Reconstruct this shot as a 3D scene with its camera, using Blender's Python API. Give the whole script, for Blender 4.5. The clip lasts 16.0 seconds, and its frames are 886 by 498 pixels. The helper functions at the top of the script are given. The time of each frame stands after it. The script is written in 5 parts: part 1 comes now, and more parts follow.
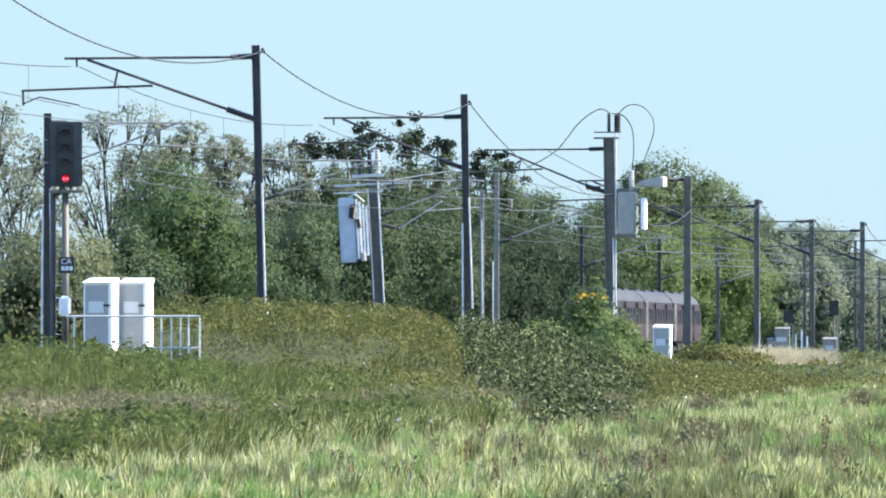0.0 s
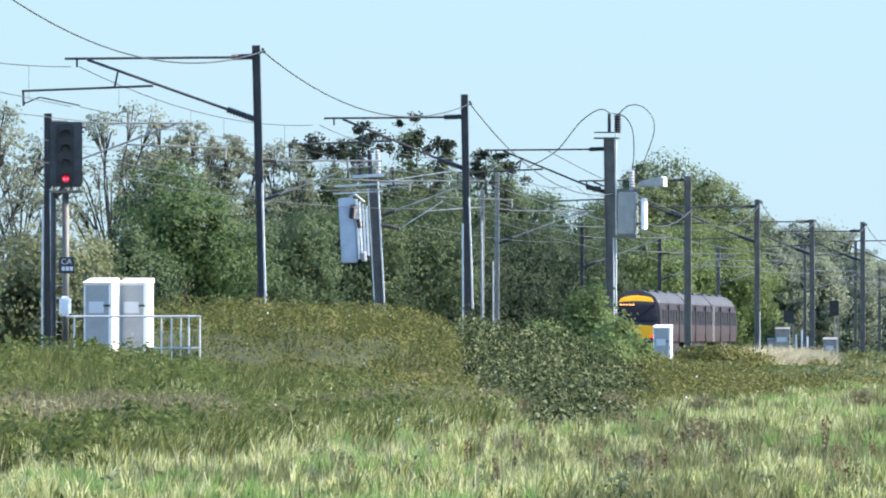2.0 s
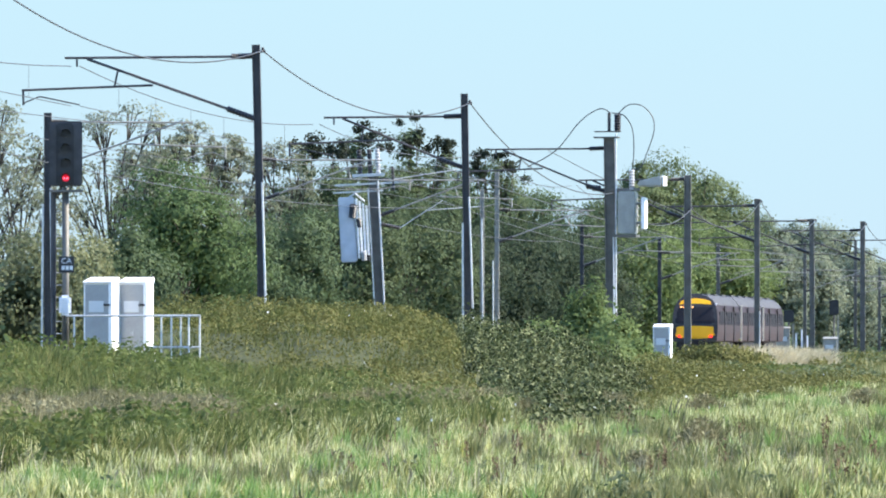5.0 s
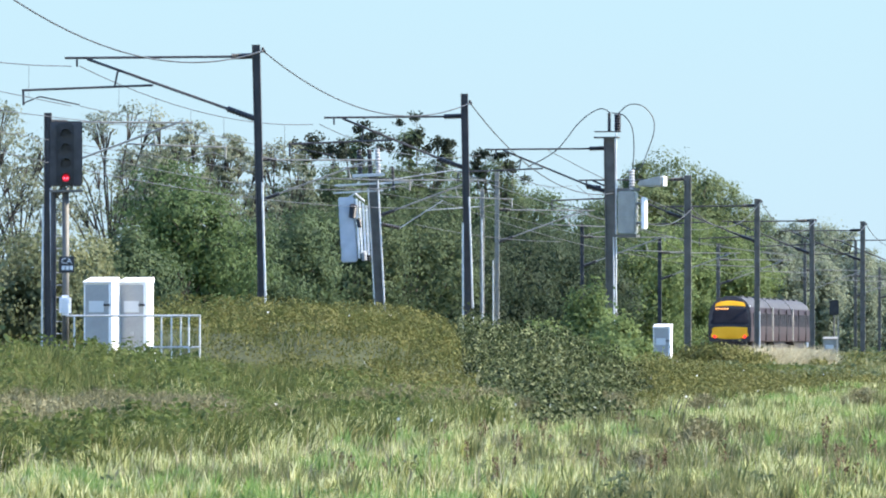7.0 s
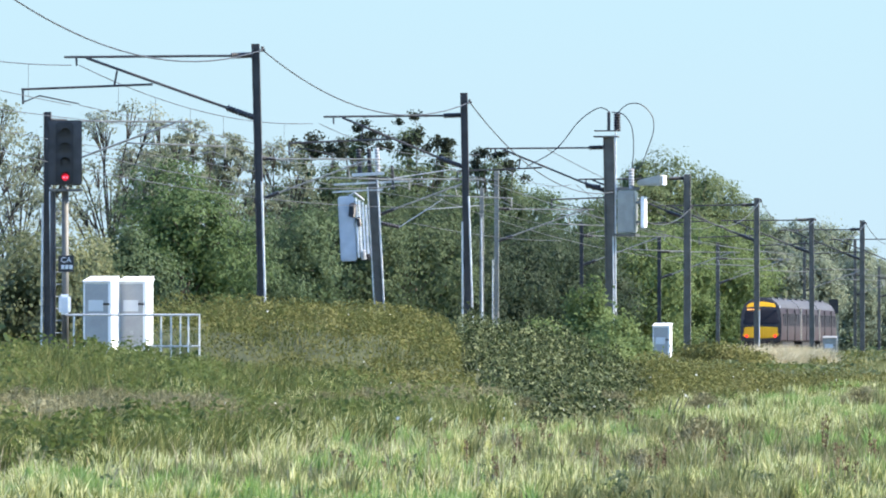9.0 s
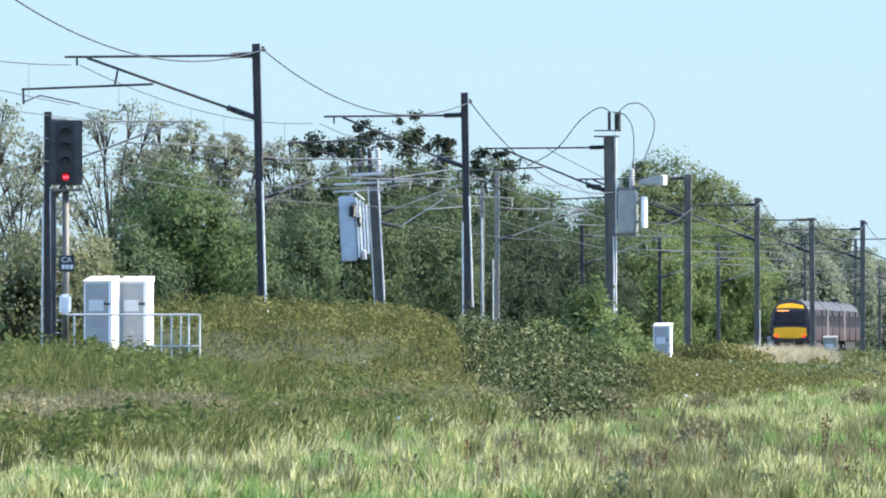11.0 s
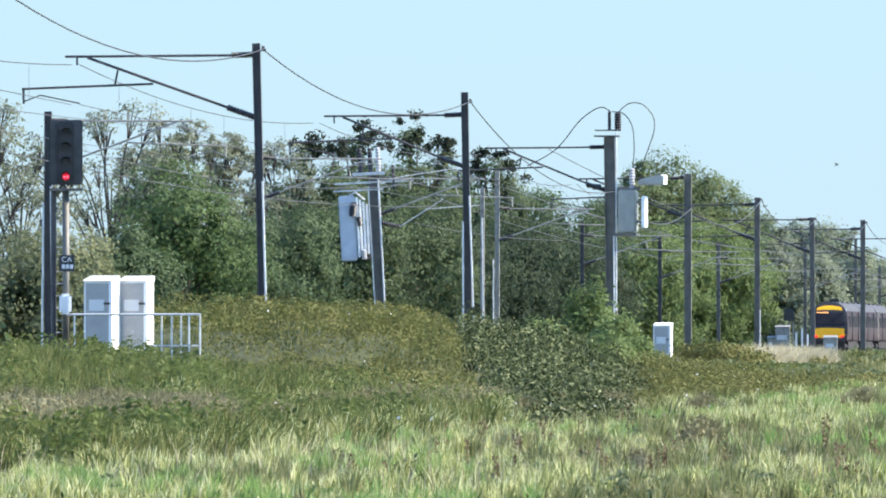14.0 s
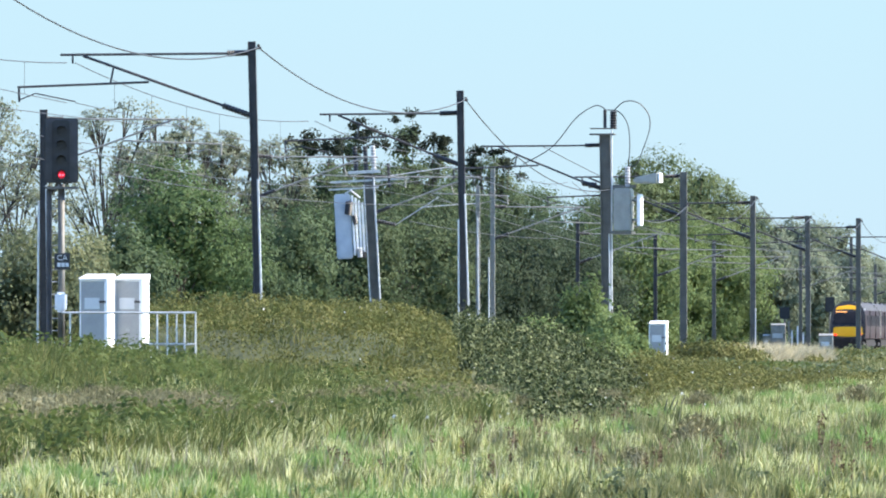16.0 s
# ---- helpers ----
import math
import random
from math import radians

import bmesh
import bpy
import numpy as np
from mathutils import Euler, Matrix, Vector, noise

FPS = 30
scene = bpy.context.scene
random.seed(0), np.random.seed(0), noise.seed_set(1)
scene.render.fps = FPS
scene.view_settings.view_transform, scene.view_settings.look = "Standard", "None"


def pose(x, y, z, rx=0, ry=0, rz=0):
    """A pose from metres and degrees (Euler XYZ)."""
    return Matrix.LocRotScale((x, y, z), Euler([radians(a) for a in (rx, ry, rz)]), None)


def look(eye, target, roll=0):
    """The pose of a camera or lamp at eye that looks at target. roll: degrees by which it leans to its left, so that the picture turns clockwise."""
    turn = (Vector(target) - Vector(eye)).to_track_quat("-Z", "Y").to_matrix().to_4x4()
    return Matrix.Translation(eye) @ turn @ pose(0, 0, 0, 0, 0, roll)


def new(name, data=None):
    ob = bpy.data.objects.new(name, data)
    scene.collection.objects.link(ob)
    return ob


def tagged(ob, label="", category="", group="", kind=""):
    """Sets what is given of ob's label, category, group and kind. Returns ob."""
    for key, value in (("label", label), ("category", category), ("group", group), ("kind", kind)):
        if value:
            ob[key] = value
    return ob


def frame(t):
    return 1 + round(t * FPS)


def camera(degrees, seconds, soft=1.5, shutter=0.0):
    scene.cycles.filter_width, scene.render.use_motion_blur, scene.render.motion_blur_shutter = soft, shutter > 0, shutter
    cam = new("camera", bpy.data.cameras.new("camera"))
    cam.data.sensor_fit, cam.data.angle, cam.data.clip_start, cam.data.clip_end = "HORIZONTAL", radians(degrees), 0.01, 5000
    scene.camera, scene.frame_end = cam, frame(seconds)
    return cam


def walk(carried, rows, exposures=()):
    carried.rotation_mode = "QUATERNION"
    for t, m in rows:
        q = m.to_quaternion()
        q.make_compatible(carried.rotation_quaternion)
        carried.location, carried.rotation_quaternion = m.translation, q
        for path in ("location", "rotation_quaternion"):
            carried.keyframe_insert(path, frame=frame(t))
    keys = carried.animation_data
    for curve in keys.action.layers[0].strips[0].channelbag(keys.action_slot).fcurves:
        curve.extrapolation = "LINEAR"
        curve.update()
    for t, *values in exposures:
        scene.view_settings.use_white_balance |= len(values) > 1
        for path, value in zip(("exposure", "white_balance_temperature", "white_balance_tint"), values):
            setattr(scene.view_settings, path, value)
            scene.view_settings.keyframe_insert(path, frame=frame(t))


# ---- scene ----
# Track coordinates: y runs away from the camera, v is the distance to the field side of the near mast row.
EYE = (0, 0, 1.7)
RAIL = 0.88


def across(y, v):
    return -33.5 + 0.0864 * y + v


def aim(dx, dy):
    return look(EYE, (-dx / 20, 1000, 1.7 + 8.4 + dy / 20))


cam = camera(4.4889, 16.0, soft=1.95)
walk(cam, [(t, aim(dx, dy)) for t, dx, dy in (
    (0.0, -0.5, 0.9), (0.5, -3.5, -1.2), (1.0, 1.6, 1.3), (1.5, 0.2, 1.0), (2.0, 0, 1.2), (2.5, -0.4, 0.4), (3.0, -0.4, 0.6), (3.5, 0.3, 0.3),
    (4.0, 0.2, 0.2), (6.5, -0.5, -0.4), (7.0, 0, 0), (7.5, 1.7, -0.1), (8.0, 0.3, -0.3), (8.5, -0.4, -0.9), (9.0, -0.8, -1.6), (11.5, 0.1, -1.9),
    (12.0, 0.1, -1.9), (12.5, 0.6, -2.1), (13.0, 0.3, -2.0), (13.5, 0, -2.2), (14.0, 0.3, -2.4), (14.5, 0.3, -2.2), (15.0, 0.4, -2.4),
    (15.5, 0.6, -2.4), (15.8, -3.0, -4.0), (16.0, -7.6, -5.6))])

# ---- world, sun ----
SUN_AZ, SUN_EL = radians(88), radians(38)
world = bpy.data.worlds.new("world")
scene.world = world
world.use_nodes = True
wn = world.node_tree
sky = wn.nodes.new("ShaderNodeTexSky")
sky.sky_type = "NISHITA"
sky.sun_disc = False
sky.sun_elevation, sky.sun_rotation = SUN_EL, SUN_AZ
sky.air_density, sky.dust_density, sky.ozone_density = 1.0, 0.0, 4.0
tint = wn.nodes.new("ShaderNodeMix")
tint.data_type, tint.blend_type = "RGBA", "MULTIPLY"
tint.inputs[0].default_value = 1.0
tint.inputs[7].default_value = (0.9, 0.98, 1.08, 1)
wn.links.new(sky.outputs[0], tint.inputs[6])
wn.links.new(tint.outputs[2], wn.nodes["Background"].inputs[0])
wn.nodes["Background"].inputs[1].default_value = 0.145
sun_data = bpy.data.lights.new("sun", "SUN")
sun_data.energy, sun_data.angle, sun_data.color = 4.9, radians(0.55), (1.0, 0.91, 0.77)
sun = new("sun", sun_data)
sun.matrix_world = look((math.cos(SUN_EL) * math.sin(SUN_AZ) * 100, math.cos(SUN_EL) * math.cos(SUN_AZ) * 100, math.sin(SUN_EL) * 100), (0, 0, 0))
scene.view_settings.exposure = 1.4


# ---- materials ----
def mat(name, a, b, rough=0.6, metal=0.0, scale=3.0, fine=40.0, bump=0.0, spread=0.5):
    """Two colours mixed by noise at two scales, with fine relief."""
    m = bpy.data.materials.new(name)
    m.use_nodes = True
    nt = m.node_tree
    bs = nt.nodes["Principled BSDF"]
    co = nt.nodes.new("ShaderNodeTexCoord")
    n1 = nt.nodes.new("ShaderNodeTexNoise")
    n1.inputs["Scale"].default_value, n1.inputs["Detail"].default_value = scale, 6
    n2 = nt.nodes.new("ShaderNodeTexNoise")
    n2.inputs["Scale"].default_value, n2.inputs["Detail"].default_value = fine, 4
    add = nt.nodes.new("ShaderNodeMath")
    add.operation = "MULTIPLY_ADD"
    add.inputs[1].default_value = 0.4
    ramp = nt.nodes.new("ShaderNodeValToRGB")
    ramp.color_ramp.elements[0].position, ramp.color_ramp.elements[1].position = 0.7 - spread / 2.5, 0.7 + spread / 2.5
    ramp.color_ramp.elements[0].color, ramp.color_ramp.elements[1].color = (*a, 1), (*b, 1)
    for n in (n1, n2):
        nt.links.new(co.outputs["Object"], n.inputs["Vector"])
    nt.links.new(n2.outputs[0], add.inputs[0])
    nt.links.new(n1.outputs[0], add.inputs[2])
    nt.links.new(add.outputs[0], ramp.inputs[0])
    nt.links.new(ramp.outputs[0], bs.inputs["Base Color"])
    bs.inputs["Roughness"].default_value, bs.inputs["Metallic"].default_value = rough, metal
    if bump:
        bp = nt.nodes.new("ShaderNodeBump")
        bp.inputs["Strength"].default_value = bump
        nt.links.new(n2.outputs[0], bp.inputs["Height"])
        nt.links.new(bp.outputs[0], bs.inputs["Normal"])
    return m


def leafy(name, colours, glow=0.42, patch=0.45, rough=0.7, chance=0.15):
    """Foliage: each leaf takes a colour by chance and by patch, and lets light through."""
    m = bpy.data.materials.new(name)
    m.use_nodes = True
    nt = m.node_tree
    bs = nt.nodes["Principled BSDF"]
    geo = nt.nodes.new("ShaderNodeNewGeometry")
    co = nt.nodes.new("ShaderNodeTexCoord")
    n1 = nt.nodes.new("ShaderNodeTexNoise")
    n1.inputs["Scale"].default_value, n1.inputs["Detail"].default_value = patch, 4
    nt.links.new(co.outputs["Object"], n1.inputs["Vector"])
    mr = nt.nodes.new("ShaderNodeMapRange")
    mr.inputs[1].default_value, mr.inputs[2].default_value, mr.inputs[3].default_value, mr.inputs[4].default_value = 0.3, 0.7, 0.0, 0.9 - 0.6 * chance
    nt.links.new(n1.outputs[0], mr.inputs[0])
    mix = nt.nodes.new("ShaderNodeMath")
    mix.operation = "MULTIPLY_ADD"
    mix.inputs[1].default_value = chance
    nt.links.new(geo.outputs["Random Per Island"], mix.inputs[0])
    nt.links.new(mr.outputs[0], mix.inputs[2])
    ramp = nt.nodes.new("ShaderNodeValToRGB")
    while len(ramp.color_ramp.elements) < len(colours):
        ramp.color_ramp.elements.new(0.5)
    for i, c in enumerate(colours):
        ramp.color_ramp.elements[i].position = i / (len(colours) - 1)
        ramp.color_ramp.elements[i].color = (*c, 1)
    nt.links.new(mix.outputs[0], ramp.inputs[0])
    nt.links.new(ramp.outputs[0], bs.inputs["Base Color"])
    bs.inputs["Roughness"].default_value = rough
    bs.inputs["Specular IOR Level"].default_value = 0.15
    tr = nt.nodes.new("ShaderNodeBsdfTranslucent")
    nt.links.new(ramp.outputs[0], tr.inputs[0])
    sh = nt.nodes.new("ShaderNodeMixShader")
    sh.inputs[0].default_value = glow
    nt.links.new(bs.outputs[0], sh.inputs[1])
    nt.links.new(tr.outputs[0], sh.inputs[2])
    nt.links.new(sh.outputs[0], nt.nodes["Material Output"].inputs[0])
    return m


def lamp_mat(name, colour, power):
    m = bpy.data.materials.new(name)
    m.use_nodes = True
    bs = m.node_tree.nodes["Principled BSDF"]
    bs.inputs["Base Color"].default_value = (*colour, 1)
    bs.inputs["Emission Color"].default_value = (*colour, 1)
    bs.inputs["Emission Strength"].default_value = power
    return m


SOIL = mat("soil", (0.03, 0.042, 0.014), (0.07, 0.078, 0.026), 0.95, 0, 0.4, 6, 0.4)
BALLAST = mat("ballast", (0.12, 0.1, 0.09), (0.3, 0.27, 0.24), 0.95, 0, 2, 14, 0.8)
STEEL = mat("galvanised_steel", (0.1, 0.096, 0.086), (0.18, 0.172, 0.155), 0.6, 0.3, 1.5, 18, 0.05)
STEEL_DARK = mat("weathered_steel", (0.036, 0.036, 0.04), (0.074, 0.073, 0.078), 0.65, 0.2, 1.5, 18, 0.05)
GALV_LIGHT = mat("bright_galvanised", (0.42, 0.43, 0.44), (0.62, 0.63, 0.64), 0.45, 0.3, 4, 30, 0.05)
WIRE = mat("copper_wire", (0.022, 0.024, 0.028), (0.05, 0.05, 0.052), 0.6, 0.0, 2, 20)
PORCELAIN = mat("brown_porcelain", (0.014, 0.014, 0.017), (0.03, 0.029, 0.032), 0.45, 0, 4, 30)
PORCELAIN_GREY = mat("grey_porcelain", (0.3, 0.3, 0.31), (0.5, 0.5, 0.5), 0.3, 0, 4, 30)
# Greyer than BLACK: the board's sunlit side edges are put into its colour.
BOARD = mat("sunlit_grey_board", (0.04, 0.04, 0.043), (0.075, 0.075, 0.08), 0.6, 0, 3, 30)
BLACK = mat("black_paint", (0.012, 0.012, 0.013), (0.03, 0.03, 0.032), 0.55, 0, 3, 30)
WHITE = mat("white_enamel", (0.78, 0.79, 0.8), (0.88, 0.88, 0.88), 0.45, 0, 2.5, 25, 0.03)
CASE_GREY = mat("grey_enamel", (0.3, 0.3, 0.3), (0.38, 0.38, 0.375), 0.5, 0, 2.0, 22, 0.03)
TANK = mat("tank_paint", (0.26, 0.265, 0.245), (0.37, 0.375, 0.35), 0.5, 0, 2, 20, 0.04)
TANK_PALE = mat("pale_tank_paint", (0.38, 0.42, 0.48), (0.5, 0.54, 0.59), 0.5, 0, 2, 20, 0.04)
POST_GREY = mat("grey_galvanised", (0.22, 0.21, 0.185), (0.36, 0.345, 0.31), 0.55, 0.2, 3, 25, 0.05)
PAPER = mat("white_notice", (0.56, 0.57, 0.58), (0.66, 0.67, 0.68), 0.7)
BARK = mat("bark", (0.05, 0.04, 0.03), (0.14, 0.12, 0.095), 0.95, 0, 2, 12, 0.6)
BARK_DARK = mat("dark_bark", (0.025, 0.022, 0.018), (0.065, 0.058, 0.048), 0.95, 0, 2, 12, 0.6)
RUST = mat("rusty_rail", (0.12, 0.06, 0.035), (0.25, 0.16, 0.11), 0.6, 0.5, 3, 30, 0.1)
CONCRETE = mat("concrete", (0.3, 0.29, 0.27), (0.45, 0.44, 0.41), 0.9, 0, 2, 20, 0.2)

LEAF_DARK = leafy("leaf_dark", [(0.038, 0.06, 0.033), (0.068, 0.102, 0.05), (0.102, 0.145, 0.072), (0.165, 0.2, 0.115)])
LEAF_MID = leafy("leaf_mid", [(0.04, 0.06, 0.034), (0.072, 0.102, 0.05), (0.11, 0.145, 0.072), (0.18, 0.21, 0.12)])
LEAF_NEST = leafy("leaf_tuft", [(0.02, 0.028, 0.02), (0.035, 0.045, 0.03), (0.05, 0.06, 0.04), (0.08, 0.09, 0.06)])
LEAF_PALE = leafy("leaf_pale", [(0.085, 0.102, 0.066), (0.135, 0.155, 0.1), (0.2, 0.22, 0.15), (0.33, 0.345, 0.26)], 0.5, chance=0.5)
LEAF_WILLOW = leafy("leaf_willow", [(0.09, 0.108, 0.056), (0.14, 0.16, 0.084), (0.2, 0.218, 0.118), (0.29, 0.295, 0.175)], 0.45)
LEAF_BRIGHT = leafy("leaf_bright", [(0.075, 0.11, 0.042), (0.12, 0.168, 0.062), (0.175, 0.228, 0.088), (0.26, 0.3, 0.14)])
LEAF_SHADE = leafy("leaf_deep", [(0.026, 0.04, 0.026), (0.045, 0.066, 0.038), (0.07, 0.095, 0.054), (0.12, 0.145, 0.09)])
# Paled leaf colour: the distance haze is put into it.
LEAF_FAR_HAZE = leafy("leaf_far_haze", [(0.125, 0.158, 0.108), (0.175, 0.208, 0.142), (0.225, 0.255, 0.178), (0.28, 0.305, 0.215)], patch=0.1, chance=0.2)
LEAF_ROUND = leafy("leaf_round", [(0.06, 0.085, 0.04), (0.095, 0.128, 0.058), (0.14, 0.175, 0.082), (0.2, 0.23, 0.125)])
BRAMBLE = leafy("bramble_leaf", [(0.048, 0.06, 0.019), (0.092, 0.104, 0.032), (0.138, 0.136, 0.045), (0.215, 0.205, 0.08)], 0.3, 0.6, chance=0.45)
LEAF_GREEN = leafy("leaf_green", [(0.042, 0.074, 0.032), (0.075, 0.12, 0.046), (0.112, 0.165, 0.066), (0.175, 0.23, 0.11)])
# Shaded gaps are painted as the darkest leaves, glints as the palest.
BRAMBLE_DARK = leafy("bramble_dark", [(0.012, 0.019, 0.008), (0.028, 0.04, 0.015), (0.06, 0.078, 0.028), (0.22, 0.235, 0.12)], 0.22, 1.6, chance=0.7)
NETTLE = leafy("nettle_leaf", [(0.038, 0.06, 0.02), (0.068, 0.1, 0.03), (0.11, 0.14, 0.043), (0.185, 0.2, 0.075)], 0.4, 0.35, chance=0.4)
GRASS = leafy("meadow_grass", [(0.055, 0.08, 0.024), (0.17, 0.205, 0.065), (0.38, 0.395, 0.16), (0.7, 0.68, 0.38)], 0.45, 2.2, chance=0.8)
GRASS_LUSH = leafy("lush_grass", [(0.06, 0.12, 0.035), (0.14, 0.235, 0.06), (0.22, 0.32, 0.1), (0.38, 0.42, 0.2)], 0.45, 1.2, chance=0.6)
GRASS_DARK = leafy("bank_grass", [(0.038, 0.055, 0.017), (0.073, 0.096, 0.028), (0.126, 0.143, 0.045), (0.24, 0.225, 0.09)], 0.4, 0.8, chance=0.6)
GRASS_WEEDY = leafy("weedy_grass", [(0.07, 0.085, 0.036), (0.12, 0.14, 0.055), (0.2, 0.21, 0.09), (0.34, 0.32, 0.17)], 0.4, 1.2, chance=0.6)
GRASS_SHORT = leafy("short_grass", [(0.035, 0.052, 0.016), (0.07, 0.095, 0.026), (0.13, 0.155, 0.046), (0.23, 0.24, 0.085)], 0.4, 0.6, chance=0.5)
WEED = leafy("field_weed_leaf", [(0.06, 0.085, 0.04), (0.1, 0.13, 0.062), (0.16, 0.185, 0.1), (0.26, 0.27, 0.17)], 0.4, 1.0, chance=0.5)
DRY = leafy("dry_stalk", [(0.2, 0.17, 0.11), (0.3, 0.26, 0.17), (0.4, 0.35, 0.23), (0.48, 0.43, 0.3)], 0.3, 0.5)
DEAD = leafy("dead_flower_head", [(0.062, 0.062, 0.03), (0.122, 0.116, 0.058), (0.2, 0.186, 0.098), (0.33, 0.3, 0.175)], 0.25, 0.5, chance=0.5)
DOCK = leafy("dock_brown", [(0.06, 0.04, 0.024), (0.1, 0.065, 0.038), (0.15, 0.1, 0.06), (0.22, 0.16, 0.1)], 0.2, 1.0, chance=0.5)
STRAW = leafy("straw", [(0.34, 0.29, 0.18), (0.46, 0.4, 0.26), (0.55, 0.49, 0.33), (0.62, 0.57, 0.4)], 0.3, 0.3)
PETAL = leafy("white_petal", [(0.7, 0.7, 0.66), (0.8, 0.8, 0.78)], 0.3)


def sky_mat():
    """Pale blue daylight sky: a little paler low down, with faint wisps."""
    m = bpy.data.materials.new("sky_backdrop")
    m.use_nodes = True
    nt = m.node_tree
    nt.nodes.remove(nt.nodes["Principled BSDF"])
    em = nt.nodes.new("ShaderNodeEmission")
    co = nt.nodes.new("ShaderNodeTexCoord")
    sp = nt.nodes.new("ShaderNodeSeparateXYZ")
    nt.links.new(co.outputs["Object"], sp.inputs[0])
    mr = nt.nodes.new("ShaderNodeMapRange")
    mr.inputs[1].default_value, mr.inputs[2].default_value = 20, 190
    nt.links.new(sp.outputs[2], mr.inputs[0])
    no = nt.nodes.new("ShaderNodeTexNoise")
    no.inputs["Scale"].default_value, no.inputs["Detail"].default_value = 0.012, 5
    mp = nt.nodes.new("ShaderNodeMapping")
    mp.inputs["Scale"].default_value = (0.6, 1, 2.2)
    nt.links.new(co.outputs["Object"], mp.inputs[0])
    nt.links.new(mp.outputs[0], no.inputs["Vector"])
    ma = nt.nodes.new("ShaderNodeMath")
    ma.operation = "MULTIPLY_ADD"
    ma.inputs[1].default_value = 0.35
    nt.links.new(no.outputs[0], ma.inputs[0])
    nt.links.new(mr.outputs[0], ma.inputs[2])
    ramp = nt.nodes.new("ShaderNodeValToRGB")
    ramp.color_ramp.elements[0].position, ramp.color_ramp.elements[1].position = 0.1, 1.1
    ramp.color_ramp.elements[0].color, ramp.color_ramp.elements[1].color = SKY_LOW, SKY_HIGH
    nt.links.new(ma.outputs[0], ramp.inputs[0])
    nt.links.new(ramp.outputs[0], em.inputs[0])
    em.inputs[1].default_value = 0.38
    nt.links.new(em.outputs[0], nt.nodes["Material Output"].inputs[0])
    return m


SKY_LOW, SKY_HIGH = (0.63, 0.84, 0.98, 1), (0.6, 0.87, 1.0, 1)


# ---- building helpers ----
def mesh_of(name, bm, material, smooth=False):
    me = bpy.data.meshes.new(name)
    bm.to_mesh(me)
    bm.free()
    me.materials.append(material)
    if smooth:
        me.polygons.foreach_set("use_smooth", [True] * len(me.polygons))
    return me


def part(name, bm, material, parent=None, label="", smooth=False):
    """Links a bmesh as one mesh object under a thing or a part."""
    ob = new(name, mesh_of(name, bm, material, smooth))
    ob.parent = parent
    if label:
        tagged(ob, label)
    return ob


def thing(name, m, label, category, group="", kind=""):
    ob = new(name)
    ob.matrix_basis = m
    return tagged(ob, label, category, group, kind)


def box(bm, x0, x1, y0, y1, z0, z1, bevel=0.0):
    r = bmesh.ops.create_cube(bm, size=1)
    for v in r["verts"]:
        v.co = Vector(((x0 + x1) / 2 + v.co.x * (x1 - x0), (y0 + y1) / 2 + v.co.y * (y1 - y0), (z0 + z1) / 2 + v.co.z * (z1 - z0)))
    if bevel:
        edges = list({e for v in r["verts"] for e in v.link_edges})
        bmesh.ops.bevel(bm, geom=edges, offset=bevel, segments=2, affect="EDGES")
    return bm


def tube(bm, points, radii, sides=8):
    """A tapered tube along points, closed at both ends."""
    rings = []
    pts = [Vector(p) for p in points]
    for i, p in enumerate(pts):
        d = (pts[min(i + 1, len(pts) - 1)] - pts[max(i - 1, 0)]).normalized()
        side = d.cross(Vector((0, 0, 1)) if abs(d.z) < 0.9 else Vector((0, 1, 0))).normalized()
        up = side.cross(d)
        r = radii[i] if hasattr(radii, "__len__") else radii
        rings.append([bm.verts.new(p + r * (math.cos(a) * side + math.sin(a) * up)) for a in (2 * math.pi * k / sides for k in range(sides))])
    for a, b in zip(rings, rings[1:]):
        for k in range(sides):
            bm.faces.new((a[k], a[(k + 1) % sides], b[(k + 1) % sides], b[k]))
    bm.faces.new(rings[0][::-1])
    bm.faces.new(rings[-1])
    return bm


def nb():
    return bmesh.new()


def insulator(bm, a, b, r=0.09, sheds=9):
    """A ribbed insulator between two points."""
    a, b = Vector(a), Vector(b)
    pts, rad = [], []
    for i in range(sheds * 2 + 1):
        pts.append(a.lerp(b, i / (sheds * 2)))
        rad.append(r if i % 2 else r * 0.7)
    return tube(bm, pts, rad, 8)


def raw_mesh(name, verts, faces_flat, sides, material):
    """A mesh from numpy arrays, all faces with the same number of corners."""
    me = bpy.data.meshes.new(name)
    n = len(faces_flat) // sides
    me.vertices.add(len(verts))
    me.vertices.foreach_set("co", np.asarray(verts, dtype=np.float32).ravel())
    me.loops.add(len(faces_flat))
    me.loops.foreach_set("vertex_index", np.asarray(faces_flat, dtype=np.int32))
    me.polygons.add(n)
    me.polygons.foreach_set("loop_start", np.arange(n, dtype=np.int32) * sides)
    me.polygons.foreach_set("loop_total", np.full(n, sides, dtype=np.int32))
    me.materials.append(material)
    me.update(calc_edges=True)
    me.validate()
    return me


